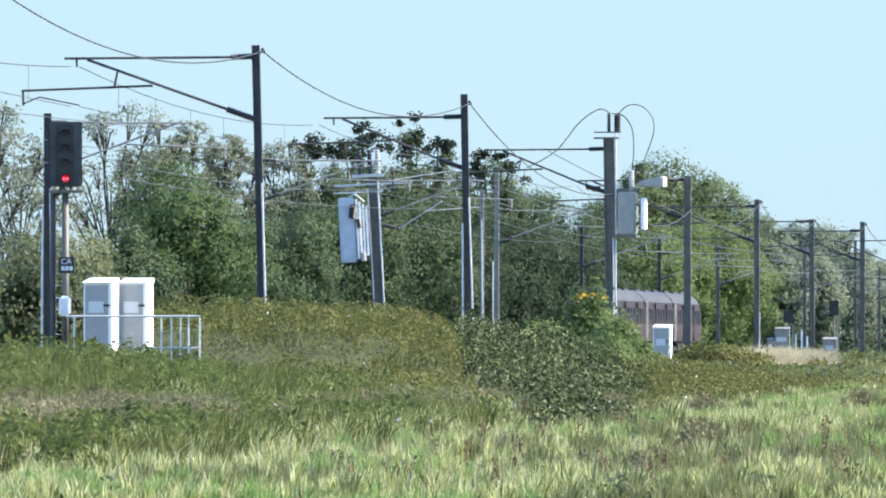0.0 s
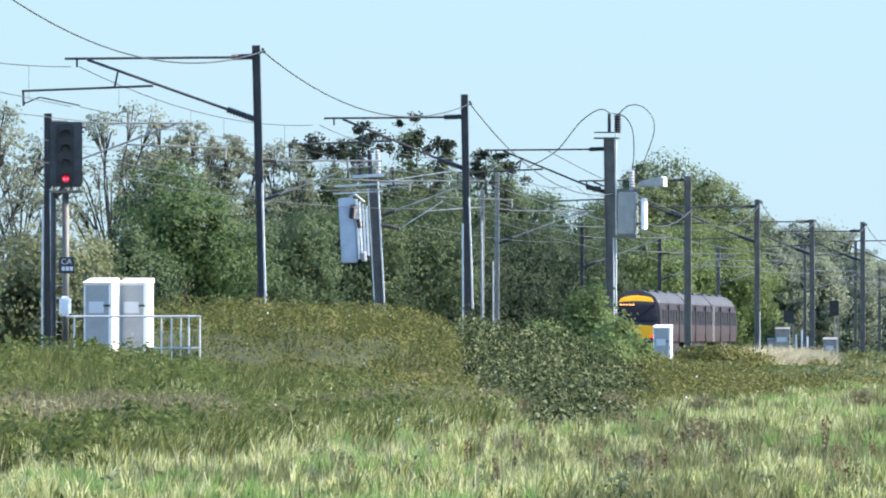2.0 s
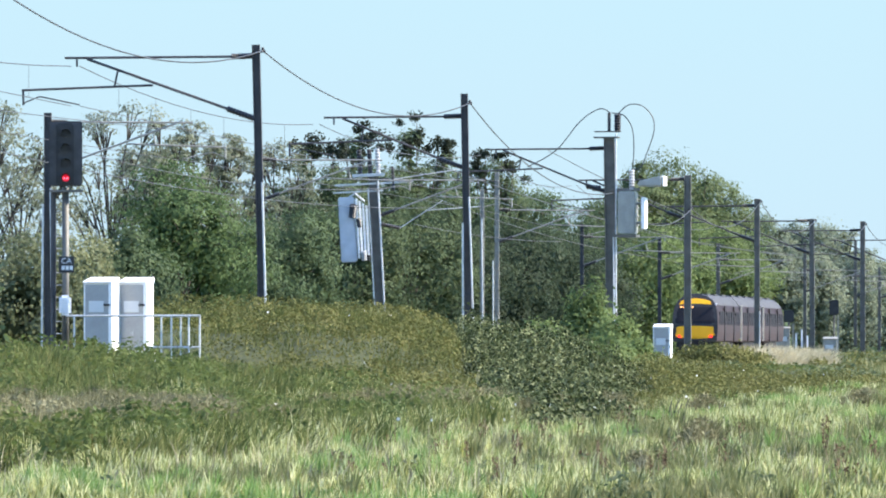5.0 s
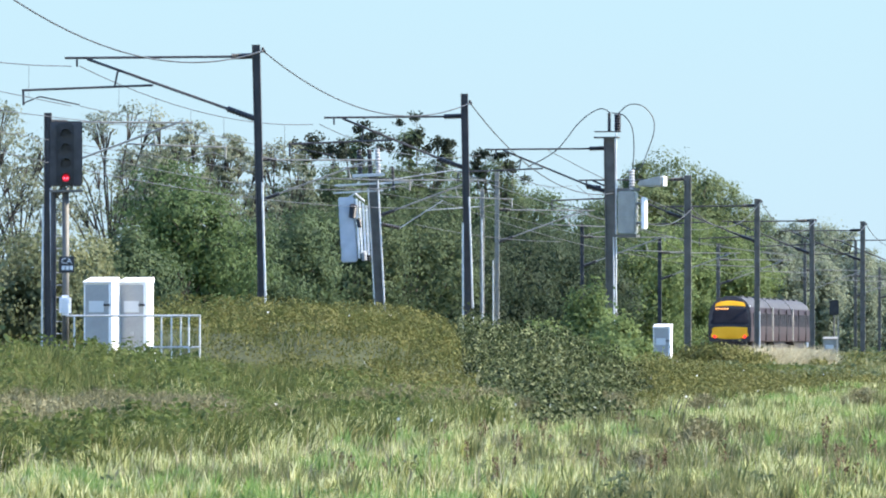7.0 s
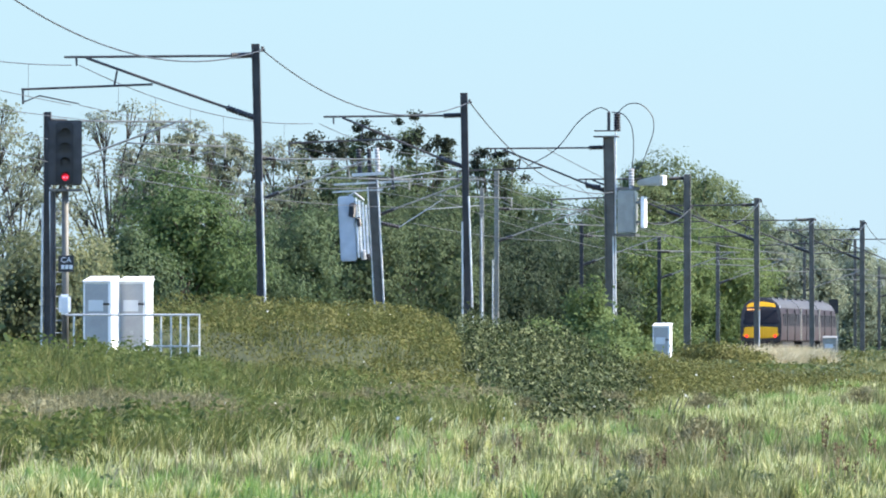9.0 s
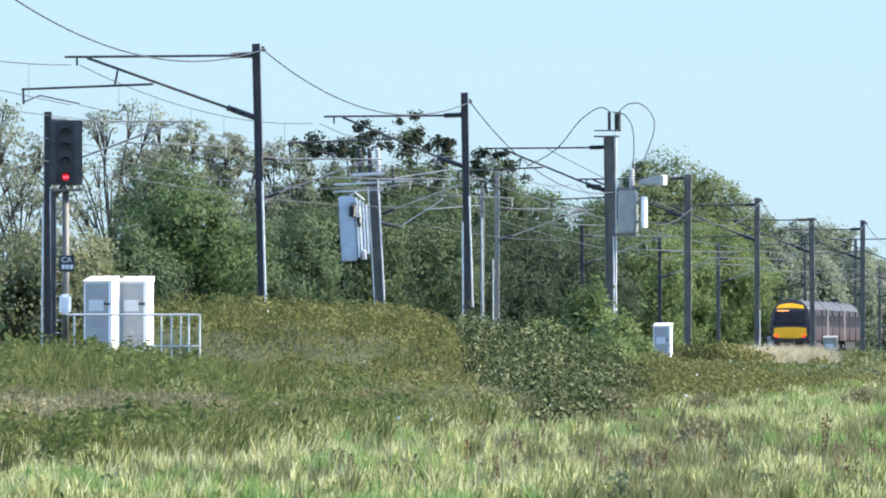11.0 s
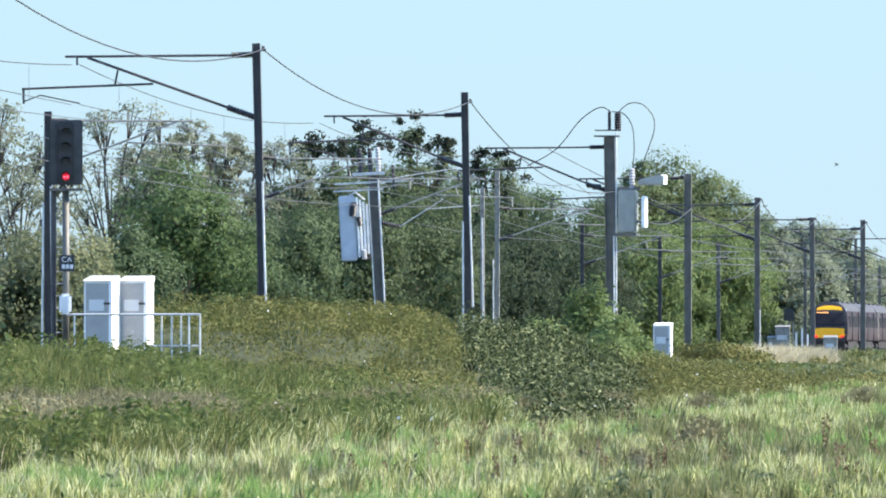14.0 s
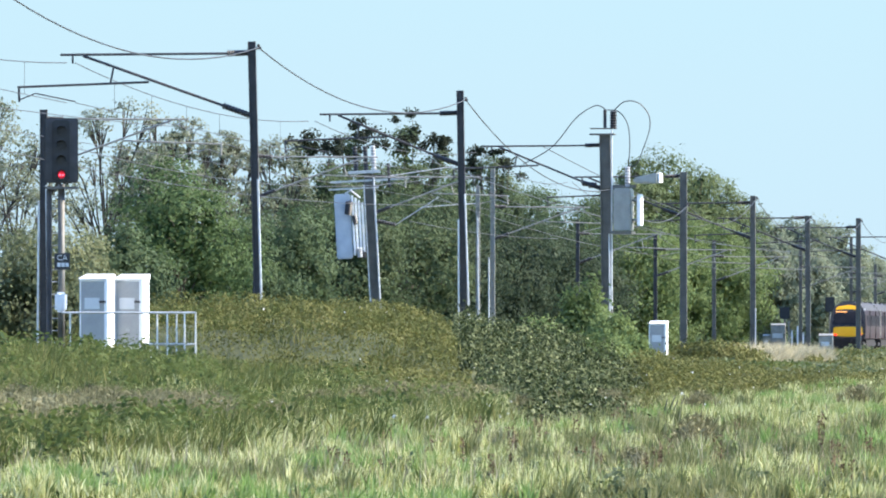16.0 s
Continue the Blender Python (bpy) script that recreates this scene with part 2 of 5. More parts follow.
def leaves_mesh(name, p, size, material, rng, flat=0.0, long=1.5, out=None, loose=0.3):
    """One pointed leaf at each place, turned by chance, or facing about the way out."""
    n = len(p)
    size = np.broadcast_to(size, n)[:, None]
    a = rng.normal(size=(n, 3))
    a[:, 2] *= 1 - flat
    a /= np.linalg.norm(a, axis=1)[:, None]
    b = rng.normal(size=(n, 3))
    b = np.cross(a, b)
    b /= np.linalg.norm(b, axis=1)[:, None] + 1e-9
    if out is not None:
        c = out + rng.normal(size=(n, 3)) * loose
        c /= np.linalg.norm(c, axis=1)[:, None] + 1e-9
        a = np.cross(c, b)
        a /= np.linalg.norm(a, axis=1)[:, None] + 1e-9
        b = np.cross(c, a)
    c = np.cross(a, b)
    tip, wing = a * size * long * 0.5, b * size * 0.5
    fold = c * size * 0.12
    v = np.stack([p - tip, p + wing + fold, p + tip, p - wing + fold], axis=1).reshape(-1, 3)
    return raw_mesh(name, v, np.arange(4 * n), 4, material)


def blades_mesh(name, p, height, width, material, rng, lean=0.35, down=0.0):
    """Grass blades: tapered, bent triangles in two steps, from the ground at p."""
    n = len(p)
    height, width = np.broadcast_to(height, n)[:, None], np.broadcast_to(width, n)[:, None]
    ang = rng.uniform(0, 2 * np.pi, n)
    side = np.stack([np.cos(ang), np.sin(ang), np.zeros(n)], 1) * width * 0.5
    bend = np.stack([rng.normal(0.12, 1, n), rng.normal(0, 1, n), np.zeros(n)], 1) * lean
    up = np.array([0, 0, 1.0])
    p = p - up * down
    mid = p + height * (up * 0.5 + bend * 0.3)
    top = p + height * (up * (1 - 0.25 * np.minimum(1, np.linalg.norm(bend, axis=1)[:, None])) + bend)
    v = np.stack([p, mid + side, mid - side, top], axis=1).reshape(-1, 3)
    f = (np.arange(n)[:, None] * 4 + np.array([0, 1, 2, 2, 1, 3])[None, :]).ravel()
    return raw_mesh(name, v, f, 3, material)


# ---- ground ----
HUMP_Y = np.array([0, 120, 180, 205, 225, 238, 248, 262, 273, 277, 282, 289, 297, 305, 316, 328, 345, 358, 368, 385, 520, 6000.0])
HUMP_Z = np.array([0.3, 0.5, 0.85, 1.0, 1.05, 0.95, 0.7, 0.45, 0.55, 1.0, 1.9, 2.25, 2.2, 2.08, 1.88, 1.64, 1.28, 0.95, 0.75, 0.6, 0.5, 0.5])


def smooth(a, b, x):
    t = np.clip((x - a) / (b - a), 0, 1)
    return t * t * (3 - 2 * t)


def ripple(x, y):
    return 0.06 * np.sin(x * 1.3 + 0.7 * np.sin(y * 0.31)) + 0.05 * np.sin(y * 0.47 + x * 0.6) + 0.04 * np.sin(2.9 * x + 0.9 * y)


def thicket_line(y):
    """Where the mound's flank ends and the brambles beside it begin."""
    return 3.5 + (345 - y) * 0.097


def height(y, v):
    """The ground's height: field, bank with its mound, track bed and the low land behind."""
    y, v = np.asarray(y, float), np.asarray(v, float)
    crest = np.interp(y, HUMP_Y, HUMP_Z)
    front = crest * smooth(16.8, 4.5, v) ** 1.05
    edge = 0.6 - 2.8 * smooth(280, 287, y) * smooth(372, 350, y)
    back = 0.62 + (crest - 0.62) * smooth(edge, edge + 2.6, v)
    z = np.where(v > 4.05, front, np.where(v > edge, back, 0.62))
    shelf = smooth(2.6, 1.4, np.abs(y - 277) / 1.6) * smooth(3.4, 2.6, v) * smooth(-1.2, -0.6, v)
    z = z * (1 - shelf) + 1.1 * shelf
    z = np.where(v < -17, 0.62 - 0.4 * smooth(-17, -21, v), z)
    u = v - thicket_line(y)
    z = z - np.minimum(0.6, 0.6 * z) * smooth(-0.3, 1.1, u) * smooth(7.5, 4.5, u) * smooth(192, 212, y) * smooth(392, 362, y)
    return z + ripple(v, y) * smooth(1.5, 4, np.abs(v + 8) - 8)


def ground():
    ys = np.concatenate([np.linspace(-300, 100, 9), np.arange(104, 420, 2.0), np.arange(420, 1000, 10.0), np.linspace(1000, 4900, 30)])
    vs = np.concatenate([np.linspace(-2500, -60, 30), np.arange(-56, -20, 4.0), np.arange(-20, 40, 0.75), np.linspace(42, 100, 15), np.linspace(130, 2500, 25)])
    yy, vv = np.meshgrid(ys, vs, indexing="ij")
    co = np.stack([across(yy, vv), yy, height(yy, vv)], -1).reshape(-1, 3)
    w = len(vs)
    i = (np.arange(len(ys) - 1)[:, None] * w + np.arange(w - 1)[None, :]).ravel()
    f = np.stack([i, i + 1, i + w + 1, i + w], 1)[:, ::-1].ravel()
    ob = new("ground", raw_mesh("ground", co, f, 4, SOIL))
    ob.data.polygons.foreach_set("use_smooth", [True] * len(ob.data.polygons))
    tagged(ob, "rough grassy field rising to a railway bank", "ground", kind="structure")


ground()


def backdrop():
    """The sky far behind everything, an arc."""
    bm = nb()
    cols = []
    for i in range(25):
        a = radians(-24 + 2 * i)
        cols.append([bm.verts.new((4700 * math.sin(a), 4700 * math.cos(a), z)) for z in (-20, 300, 700)])
    for a, b in zip(cols, cols[1:]):
        for k in range(2):
            bm.faces.new((a[k], a[k + 1], b[k + 1], b[k]))
    tagged(part("backdrop", bm, sky_mat()), "pale blue clear daylight sky", "sky", kind="structure")


backdrop()


def strip(name, v0, v1, z, y0, y1, material, label, category):
    """A raised bed with sloped shoulders along the line."""
    bm = nb()
    rows = []
    for y in (y0, (y0 + y1) / 2, y1):
        rows.append([bm.verts.new((across(y, v), y, h)) for v, h in ((v0 - 0.6, 0.3), (v0, z), (v1, z), (v1 + 0.6, 0.3))])
    for a, b in zip(rows, rows[1:]):
        for k in range(3):
            bm.faces.new((a[k], a[k + 1], b[k + 1], b[k]))
    return tagged(part(name, bm, material), label, category, kind="structure")


for v in (-5.2, -9.0, -13.0):
    strip("track_bed", v - 1.9, v + 1.9, 0.74, 40, 2500, BALLAST, "grey stone ballast bed of a railway track", "ballast")
    for off in (-0.72, 0.72):
        bm = nb()
        rr = []
        for y in (40, 2500):
            rr.append([bm.verts.new((across(y, v + off + a), y, h)) for a, h in ((-0.07, 0.79), (-0.035, RAIL), (0.035, RAIL), (0.07, 0.79))])
        for k in range(3):
            bm.faces.new((rr[0][k], rr[0][k + 1], rr[1][k + 1], rr[1][k]))
        tagged(part("rail", bm, RUST), "steel running rail on concrete sleepers", "rail", kind="structure")
    bm = nb()
    for i in range(900):
        y = 200 + i * 0.7
        box(bm, across(y, v) - 1.25, across(y, v) + 1.25, y - 0.12, y + 0.12, 0.69, 0.785) if i < 500 else None
    tagged(part("sleepers", bm, CONCRETE), "concrete sleepers under the rails", "sleepers", kind="stuff")


# ---- overhead line ----
ALONG = -math.degrees(math.atan(0.0864))
NEAR = ((254, 10.4, 0.2, 0), (325.4, 10.32, 0.2, 1.4), (396.4, 10.48, 0.22, 1.0), (467.3, 10.2, 0.42, 0.8), (517.4, 9.43, 0.3, 0), (571.6, 9.04, 0.25, 0),
        (623.0, 8.6, 0.25, 0.3), (680.0, 9.08, 0.27, 0), (737.0, 9.0, 0.25, 0))
FAR = ((254, 10.3, 0.25, 0), (424.4, 10.38, 0.25, 0), (502, 10.1, 0.2, 0), (556, 10.0, 0.4, 3.4), (621, 10.2, 0.2, 0), (631, 11.3, 0.22, 0), (695, 9.1, 0.2, 0), (766, 8.94, 0.22, 0), (830, 9.1, 0.25, 0),
       (947, 10.2, 0.25, 0), (1032, 11.2, 0.25, 0), (1078, 9.0, 0.25, 0))
MESS_NEAR = ((254, 9.9), (325.4, 9.7), (396.4, 9.4), (467.3, 9.5), (517.4, 8.95), (571.6, 8.4), (623, 8.2), (680, 8.25), (737, 8.2), (1400, 8.2))
MESS_FAR = ((254, 9.9), (424.4, 9.75), (502, 9.6), (556, 9.5), (631, 8.9), (695, 8.0), (766, 7.6), (830, 7.6), (1400, 7.6))


def mess(table, y):
    return float(np.interp(y, [a for a, b in table], [b for a, b in table]))


def mast(y, v, top, wide, lean, arm, table, reach):
    """A steel mast with its cantilever arm over the track; arm is -1 or 1, 0 for none."""
    base = 0.35
    m = Matrix.Translation((across(y, v) + (top - base) * math.tan(radians(lean)), y, base)) @ pose(0, 0, 0, 0, -lean, ALONG)
    h = top - base
    t = thing("catenary_mast", m, "grey steel H-section mast carrying overhead line equipment", "mast", "overhead line masts")
    bm = nb()
    w = wide / 2
    for sx in (-1, 1):
        box(bm, sx * w - 0.012, sx * w + 0.012, -w * 0.9, w * 0.9, 0, h)
    box(bm, -w + 0.012, w - 0.012, -0.01, 0.01, 0, h)
    part("post", bm, POST_GREY if v < -10 and 610 < y < 640 else STEEL if wide > 0.24 and y != 424.4 else STEEL_DARK, t)
    bm = box(nb(), -w - 0.25, w + 0.25, -0.35, 0.35, -0.3, 0.5, 0.04)
    part("foundation", bm, CONCRETE, t)
    if not arm:
        return t
    zc = mess(table, y) - base
    z1, z0 = zc + 0.3, zc - 1.5
    metal = STEEL_DARK if arm < 0 else POST_GREY
    tilt = math.tan(radians(lean))

    def at(x, z):
        return (arm * (w + x), 0, z - arm * x * tilt)

    part("top_tube", tube(nb(), [at(0.5, z1 - 0.02), at(reach + 0.35, z1 - 0.05)], 0.036), metal, t)
    part("insulator", insulator(nb(), at(0, z1), at(0.62, z1 - 0.02), 0.1), PORCELAIN, t)
    part("strut", tube(nb(), [at(0.55, z0 + 0.2), at(reach - 0.3, z1 - 0.08)], 0.04), metal, t)
    part("insulator", insulator(nb(), at(0, z0), at(0.78, z0 + 0.28), 0.1), PORCELAIN, t)
    zr = zc - 0.66
    bm = tube(nb(), [at(reach * 0.57, zr + 0.12), at(reach + 1.62, zr - 0.02)], 0.034)
    tube(bm, [at(reach + 1.58, zr), at(reach + 1.58, zr - 0.45)], 0.034)
    tube(bm, [at(reach * 0.79, zr + 0.05), at(reach * 0.77, zr + 0.52)], 0.03)
    part("registration_arm", bm, metal, t)
    bm = tube(nb(), [at(reach + 1.56, zr - 0.38), at(reach + 1.1, zr - 0.2), at(reach - 0.05, zr - 0.44)], 0.02)
    part("steady_arm", bm, metal, t)
    part("hanger", tube(nb(), [at(reach, z1 - 0.05), at(reach, zc)], 0.03), metal, t)
    return t


near_masts = [mast(y, 0, top, wide, lean, -1, MESS_NEAR, 5.1 if i < 2 else 4.5) for i, (y, top, wide, lean) in enumerate(NEAR)]
far_masts = [mast(y, -18, top, wide, lean, 0 if i == 4 else 1, MESS_FAR, 5.0) for i, (y, top, wide, lean) in enumerate(FAR)]


def wire(name, pts, r, label, group="overhead wires"):
    return tagged(part(name, tube(nb(), pts, r, 5), WIRE), label, "wire", group)


def span(a, b, sag, n=14):
    a, b = Vector(a), Vector(b)
    return [a.lerp(b, i / n) - Vector((0, 0, 4 * sag * (i / n) * (1 - i / n))) for i in range(n + 1)]


def run(table, v, ys, drop):
    """Messenger and contact wire from mast to mast, with droppers."""
    for y0, y1 in zip(ys, ys[1:]):
        a = (across(y0, v + 0.12), y0, mess(table, y0))
        b = (across(y1, v - 0.12), y1, mess(table, y1))
        wire("messenger_wire", span(a, b, 0.5), 0.014, "stranded messenger wire sagging between masts")
        c, d = Vector(a) - Vector((0, 0, drop)), Vector(b) - Vector((0, 0, drop))
        line = wire("contact_wire", [c, d], 0.012, "straight contact wire hung on thin droppers")
        n = 7
        for i in range(1, n):
            k = i / n
            p = c.lerp(d, k)
            bm = tube(nb(), [p, p + Vector((0, 0, drop - 2.0 * k * (1 - k)))], 0.005, 4)
            part("dropper", bm, WIRE, line)


run(MESS_NEAR, -5.2, [r[0] for r in NEAR], 1.15)
run(MESS_FAR, -13.0, [254, 424.4, 502, 556, 631, 695, 766, 830, 947, 1032, 1078], 1.15)

# Pale tubes down the masts: cable ducts that also stand for sunlit flange edges.
for i, x0, x1, top in ((1, 0.1, 0.12, 6.0), (2, 0.12, 0.22, 6.5), (2, -0.12, -0.2, 5.6), (5, 0.14, 0.14, 3.0)):
    part("cable_duct", tube(nb(), [(x1, -0.16, 0.2), (x0, -0.16, top)], 0.034, 6), GALV_LIGHT, near_masts[i], "bright galvanised cable duct, doubling as the mast's sunlit edge")
for i, x0, x1, top in ((1, 0.12, 0.2, 7.2), (1, -0.16, -0.22, 6.6), (2, 0.13, 0.13, 7.0), (4, 0.0, 0.06, 8.2), (5, -0.2, -0.2, 6.0)):
    part("cable_duct", tube(nb(), [(x1, -0.2, 0.2), (x0, -0.2, top)], 0.04, 6), GALV_LIGHT, far_masts[i], "bright galvanised cable duct, doubling as the mast's sunlit edge")

# Earth wire on brackets at the field side of the near masts.
BR = [(254, 10.74), (325.4, 10.14), (396.4, 10.15), (467.3, 7.95), (517.4, 7.9), (571.6, 8.9), (623, 8.5), (680, 8.9), (737, 8.9)]
for i, (y, z) in enumerate(BR):
    bm = tube(nb(), [(0, 0, z - 0.4), (0.28, 0, z - 0.35)], 0.035, 6)
    insulator(bm, (0.2, 0, z - 0.4), (0.2, 0, z - 0.25), 0.05, 3)
    b = part("wire_bracket", bm, STEEL_DARK, near_masts[i])
    b.matrix_basis = near_masts[i].matrix_basis.inverted() @ Matrix.Translation((across(y, 0), y, 0.35))
for (y0, z0), (y1, z1) in zip(BR, BR[1:]):
    wire("earth_wire", span((across(y0, 0.2), y0, z0), (across(y1, 0.2), y1, z1), 1.24 if y0 < 300 else 1.05, 20), 0.02, "thick sagging earth wire along the masts")
for y0, y1, v, z0, z1, sag in ((396, 556, -16.5, 8.5, 8.4, 0.6), (424, 556, -17, 9.0, 9.6, 0.8), (467, 695, -2.5, 9.7, 7.2, 0.8), (396, 623, -1.0, 8.0, 6.6, 0.6), (556, 631, -16, 7.6, 7.4, 0.2), (556, 695, -15, 8.9, 7.0, 0.4)):
    wire("feeder_wire", span((across(y0, v), y0, z0), (across(y1, v * 0.9), y1, z1), sag), 0.017, "feeder wire strung between masts")

# ---- signal ----
SIG_Y = 278


def signal():
    t = thing("colour_light_signal", pose(across(SIG_Y, 0.2), SIG_Y, 1.05, 0, 0, 2), "black four-aspect railway signal on a grey post, red lit", "signal")
    part("post", tube(nb(), [(0.0, 0, 0), (0.0, 0, 4.5)], 0.085, 12), STEEL, t, "round galvanised steel post", True)
    bm = box(nb(), -0.42, 0.41, -0.03, 0.03, 4.53, 6.13, 0.03)
    part("backboard", bm, BOARD, t, "black backboard")
    bm = box(nb(), -0.23, 0.2, -0.22, -0.03, 4.56, 6.08, 0.04)
    box(bm, -0.2, 0.2, 0.03, 0.22, 4.6, 6.0, 0.03)
    part("lamp_housing", bm, BLACK, t)
    for k, zz in enumerate((4.73, 5.09, 5.45, 5.81)):
        bm = nb()
        bmesh.ops.create_cone(bm, cap_ends=True, segments=20, radius1=0.09, radius2=0.09, depth=0.03, matrix=Matrix.Translation((0, -0.235, zz)) @ Matrix.Rotation(radians(90), 4, "X"))
        lens = part("lens", bm, lamp_mat("red_aspect", (0.7, 0.003, 0.03), 0.22) if k == 0 else PORCELAIN, t, "lit red lens" if k == 0 else "dark lens")
        for x in (-0.035, 0.04) if k == 0 else ():
            part("bulb", box(nb(), x - 0.022, x + 0.022, -0.262, -0.25, zz - 0.03, zz + 0.015, 0.004), lamp_mat("red_bulb", (1.0, 0.16, 0.25), 0.9), lens)
        bm = nb()
        rows = []
        for d in (0, -0.24):
            rows.append([bm.verts.new((0.135 * math.sin(a), -0.22 + d, zz + 0.135 * math.cos(a))) for a in np.linspace(-2.0, 2.0, 13)])
            rows.append([bm.verts.new((0.125 * math.sin(a), -0.22 + d, zz + 0.125 * math.cos(a))) for a in np.linspace(-2.0, 2.0, 13)])
        for a, b in ((0, 2), (3, 1), (2, 3)):
            for i in range(12):
                bm.faces.new((rows[a][i], rows[a][i + 1], rows[b][i + 1], rows[b][i]))
        part("hood", bm, BLACK, t)
    part("platform", box(nb(), -0.4, 0.42, -0.25, 0.3, 4.38, 4.44), STEEL, t)
    bm = box(nb(), -0.17, 0.21, -0.13, -0.1, 2.4, 2.8)
    plate = part("number_plate", bm, BLACK, t, "black plate with white bars")
    bm = nb()
    for x, zz, w in ((-0.08, 2.47, 0.08), (0.02, 2.47, 0.08), (0.12, 2.47, 0.08)):
        box(bm, x - w / 2 + 0.02, x + w / 2 + 0.02, -0.136, -0.131, zz, zz + 0.1)
    part("bars", bm, PAPER, plate)
    words = bpy.data.curves.new("letters", "FONT")
    words.body, words.size, words.extrude, words.align_x = "CA", 0.19, 0.002, "CENTER"
    words.materials.append(PAPER)
    ob = new("letters", words)
    ob.parent = plate
    ob.matrix_basis = pose(0.02, -0.136, 2.63, 90, 0, 0)
    bm = box(nb(), -0.16, 0.14, -0.3, -0.1, 1.35, 1.85, 0.06)
    part("telephone_box", bm, WHITE, t, "white rounded telephone box")
    for x in (-0.16, 0.13):
        for y in (0.16,):
            part("ladder_rail", tube(nb(), [(x - 0.1, y + 0.75, 0), (x - 0.1, y, 4.4)], 0.02, 6), POST_GREY, t)
    for i in range(14):
        zz = 0.3 + i * 0.3
        yy = 0.91 - 0.75 * zz / 4.4
        part("rung", tube(nb(), [(-0.26, yy, zz), (0.03, yy, zz)], 0.012, 5), GALV_LIGHT, t)
    part("conduit", tube(nb(), [(-0.3, 0.1, 0), (-0.3, 0.1, 4.4)], 0.07, 8), STEEL_DARK, t, "dark cable trunking")


signal()


def location_case(y, v, z, w, h, label, deep=0.6, turn=0, grey=False):
    """An equipment cabinet with overhanging roof, framed door, notice and handle."""
    t = thing("location_case", pose(across(y, v), y, z, 0, 0, turn), label, "cabinet", "lineside equipment cases")
    skin = POST_GREY if grey else WHITE
    part("body", box(nb(), -w / 2, w / 2, 0, deep, 0, h - 0.1, 0.012), skin, t)
    bm = box(nb(), -w / 2 - 0.01, w / 2 + 0.01, -0.09, deep + 0.05, h - 0.14, h, 0.0)
    for q in bm.verts:
        if q.co.z > h - 0.05 and q.co.y < 0:
            q.co.z = h - 0.11
            q.co.y += 0.02
    bmesh.ops.bevel(bm, geom=list(bm.edges), offset=0.012, segments=1, affect="EDGES")
    part("roof", bm, skin, t, "overhanging roof")
    d = part("door", box(nb(), -w / 2 + 0.05, w / 2 - 0.06, -0.03, 0.0, 0.06, h - 0.19, 0.01), POST_GREY if grey else CASE_GREY, t, "pale grey steel door")
    part("notice", box(nb(), -w / 2 + 0.14, w / 2 - 0.2, -0.036, -0.031, h * 0.53, h * 0.68), PAPER, d, "white notice")
    bm = box(nb(), w / 2 - 0.2, w / 2 - 0.04, -0.085, -0.031, h * 0.615, h * 0.64, 0.008)
    part("handle", bm, BLACK, d, "black handle")
    part("frame_edge", box(nb(), w / 2 - 0.075, w / 2 + 0.004, -0.05, 0.0, 0.02, h - 0.15), skin, t, "door post")
    part("plinth", box(nb(), -w / 2 - 0.05, w / 2 + 0.05, -0.08, deep + 0.05, -0.5, 0.0, 0.02), CONCRETE, t)
    return t


location_case(276.35, 1.185, 1.5, 0.72, 1.84, "white lineside equipment cabinet with a shut grey door", 0.62, -14)
d2 = location_case(277, 1.965, 1.5, 0.72, 1.84, "white lineside equipment cabinet with a shut grey door", 0.62, -14)
part("padlock", box(nb(), -0.05, 0.03, -0.07, -0.031, 0.42, 0.5, 0.01), PORCELAIN_GREY, d2)
location_case(488, 0.78, 0.62, 0.76, 1.95, "white equipment cabinet standing alone among weeds", 0.6, -10)
for off, w, h in ((-17.75, 0.6, 1.6), (-16.85, 1.15, 2.45)):
    location_case(893, off, 0.62, w, h, "weathered grey equipment cabinet beyond the line", 0.6, -4, True)
for off, h in ((-15.75, 1.9), (-15.3, 2.25), (-14.85, 1.75)):
    t = thing("marker_post", pose(across(893, off), 893, 0.55), "slim white post beside the far cabinets", "post", "marker posts")
    part("shaft", box(nb(), -0.07, 0.07, -0.06, 0.06, 0, h, 0.02), WHITE, t)
    part("cap", box(nb(), -0.09, 0.09, -0.08, 0.08, h, h + 0.08, 0.02), GALV_LIGHT, t)
location_case(650, -0.4, 0.62, 0.8, 1.5, "weathered grey equipment cabinet beside the line", 0.6, -4, True)


def railing():
    """A tubular guard rail round the cabinets' shelf."""
    y, z0, z1 = 273.5, 1.02, 2.38
    t = thing("guard_rail", pose(across(y, 0), y, 0), "grey galvanised tubular guard rail round a cabinet platform", "railing")
    xs = (0.95, 3.05, 3.3, 3.52, 3.72, 3.98)
    tb = part("top_rail", tube(nb(), [(0.75, 0, z1), (4.0, 0, z1)], 0.028, 8), GALV_LIGHT, t)
    part("mid_rail", tube(nb(), [(2.4, 0, 1.62), (4.0, 0, 1.62)], 0.024, 8), GALV_LIGHT, t)
    for i, x in enumerate(xs):
        part("post", tube(nb(), [(x, 0.3 * (i % 2), 0.7), (x, 0.3 * (i % 2), z1)], 0.022, 8), GALV_LIGHT, t)
    part("side_rail", tube(nb(), [(3.98, 0, z1), (3.3, 1.6, z1)], 0.028, 8), GALV_LIGHT, t)


railing()


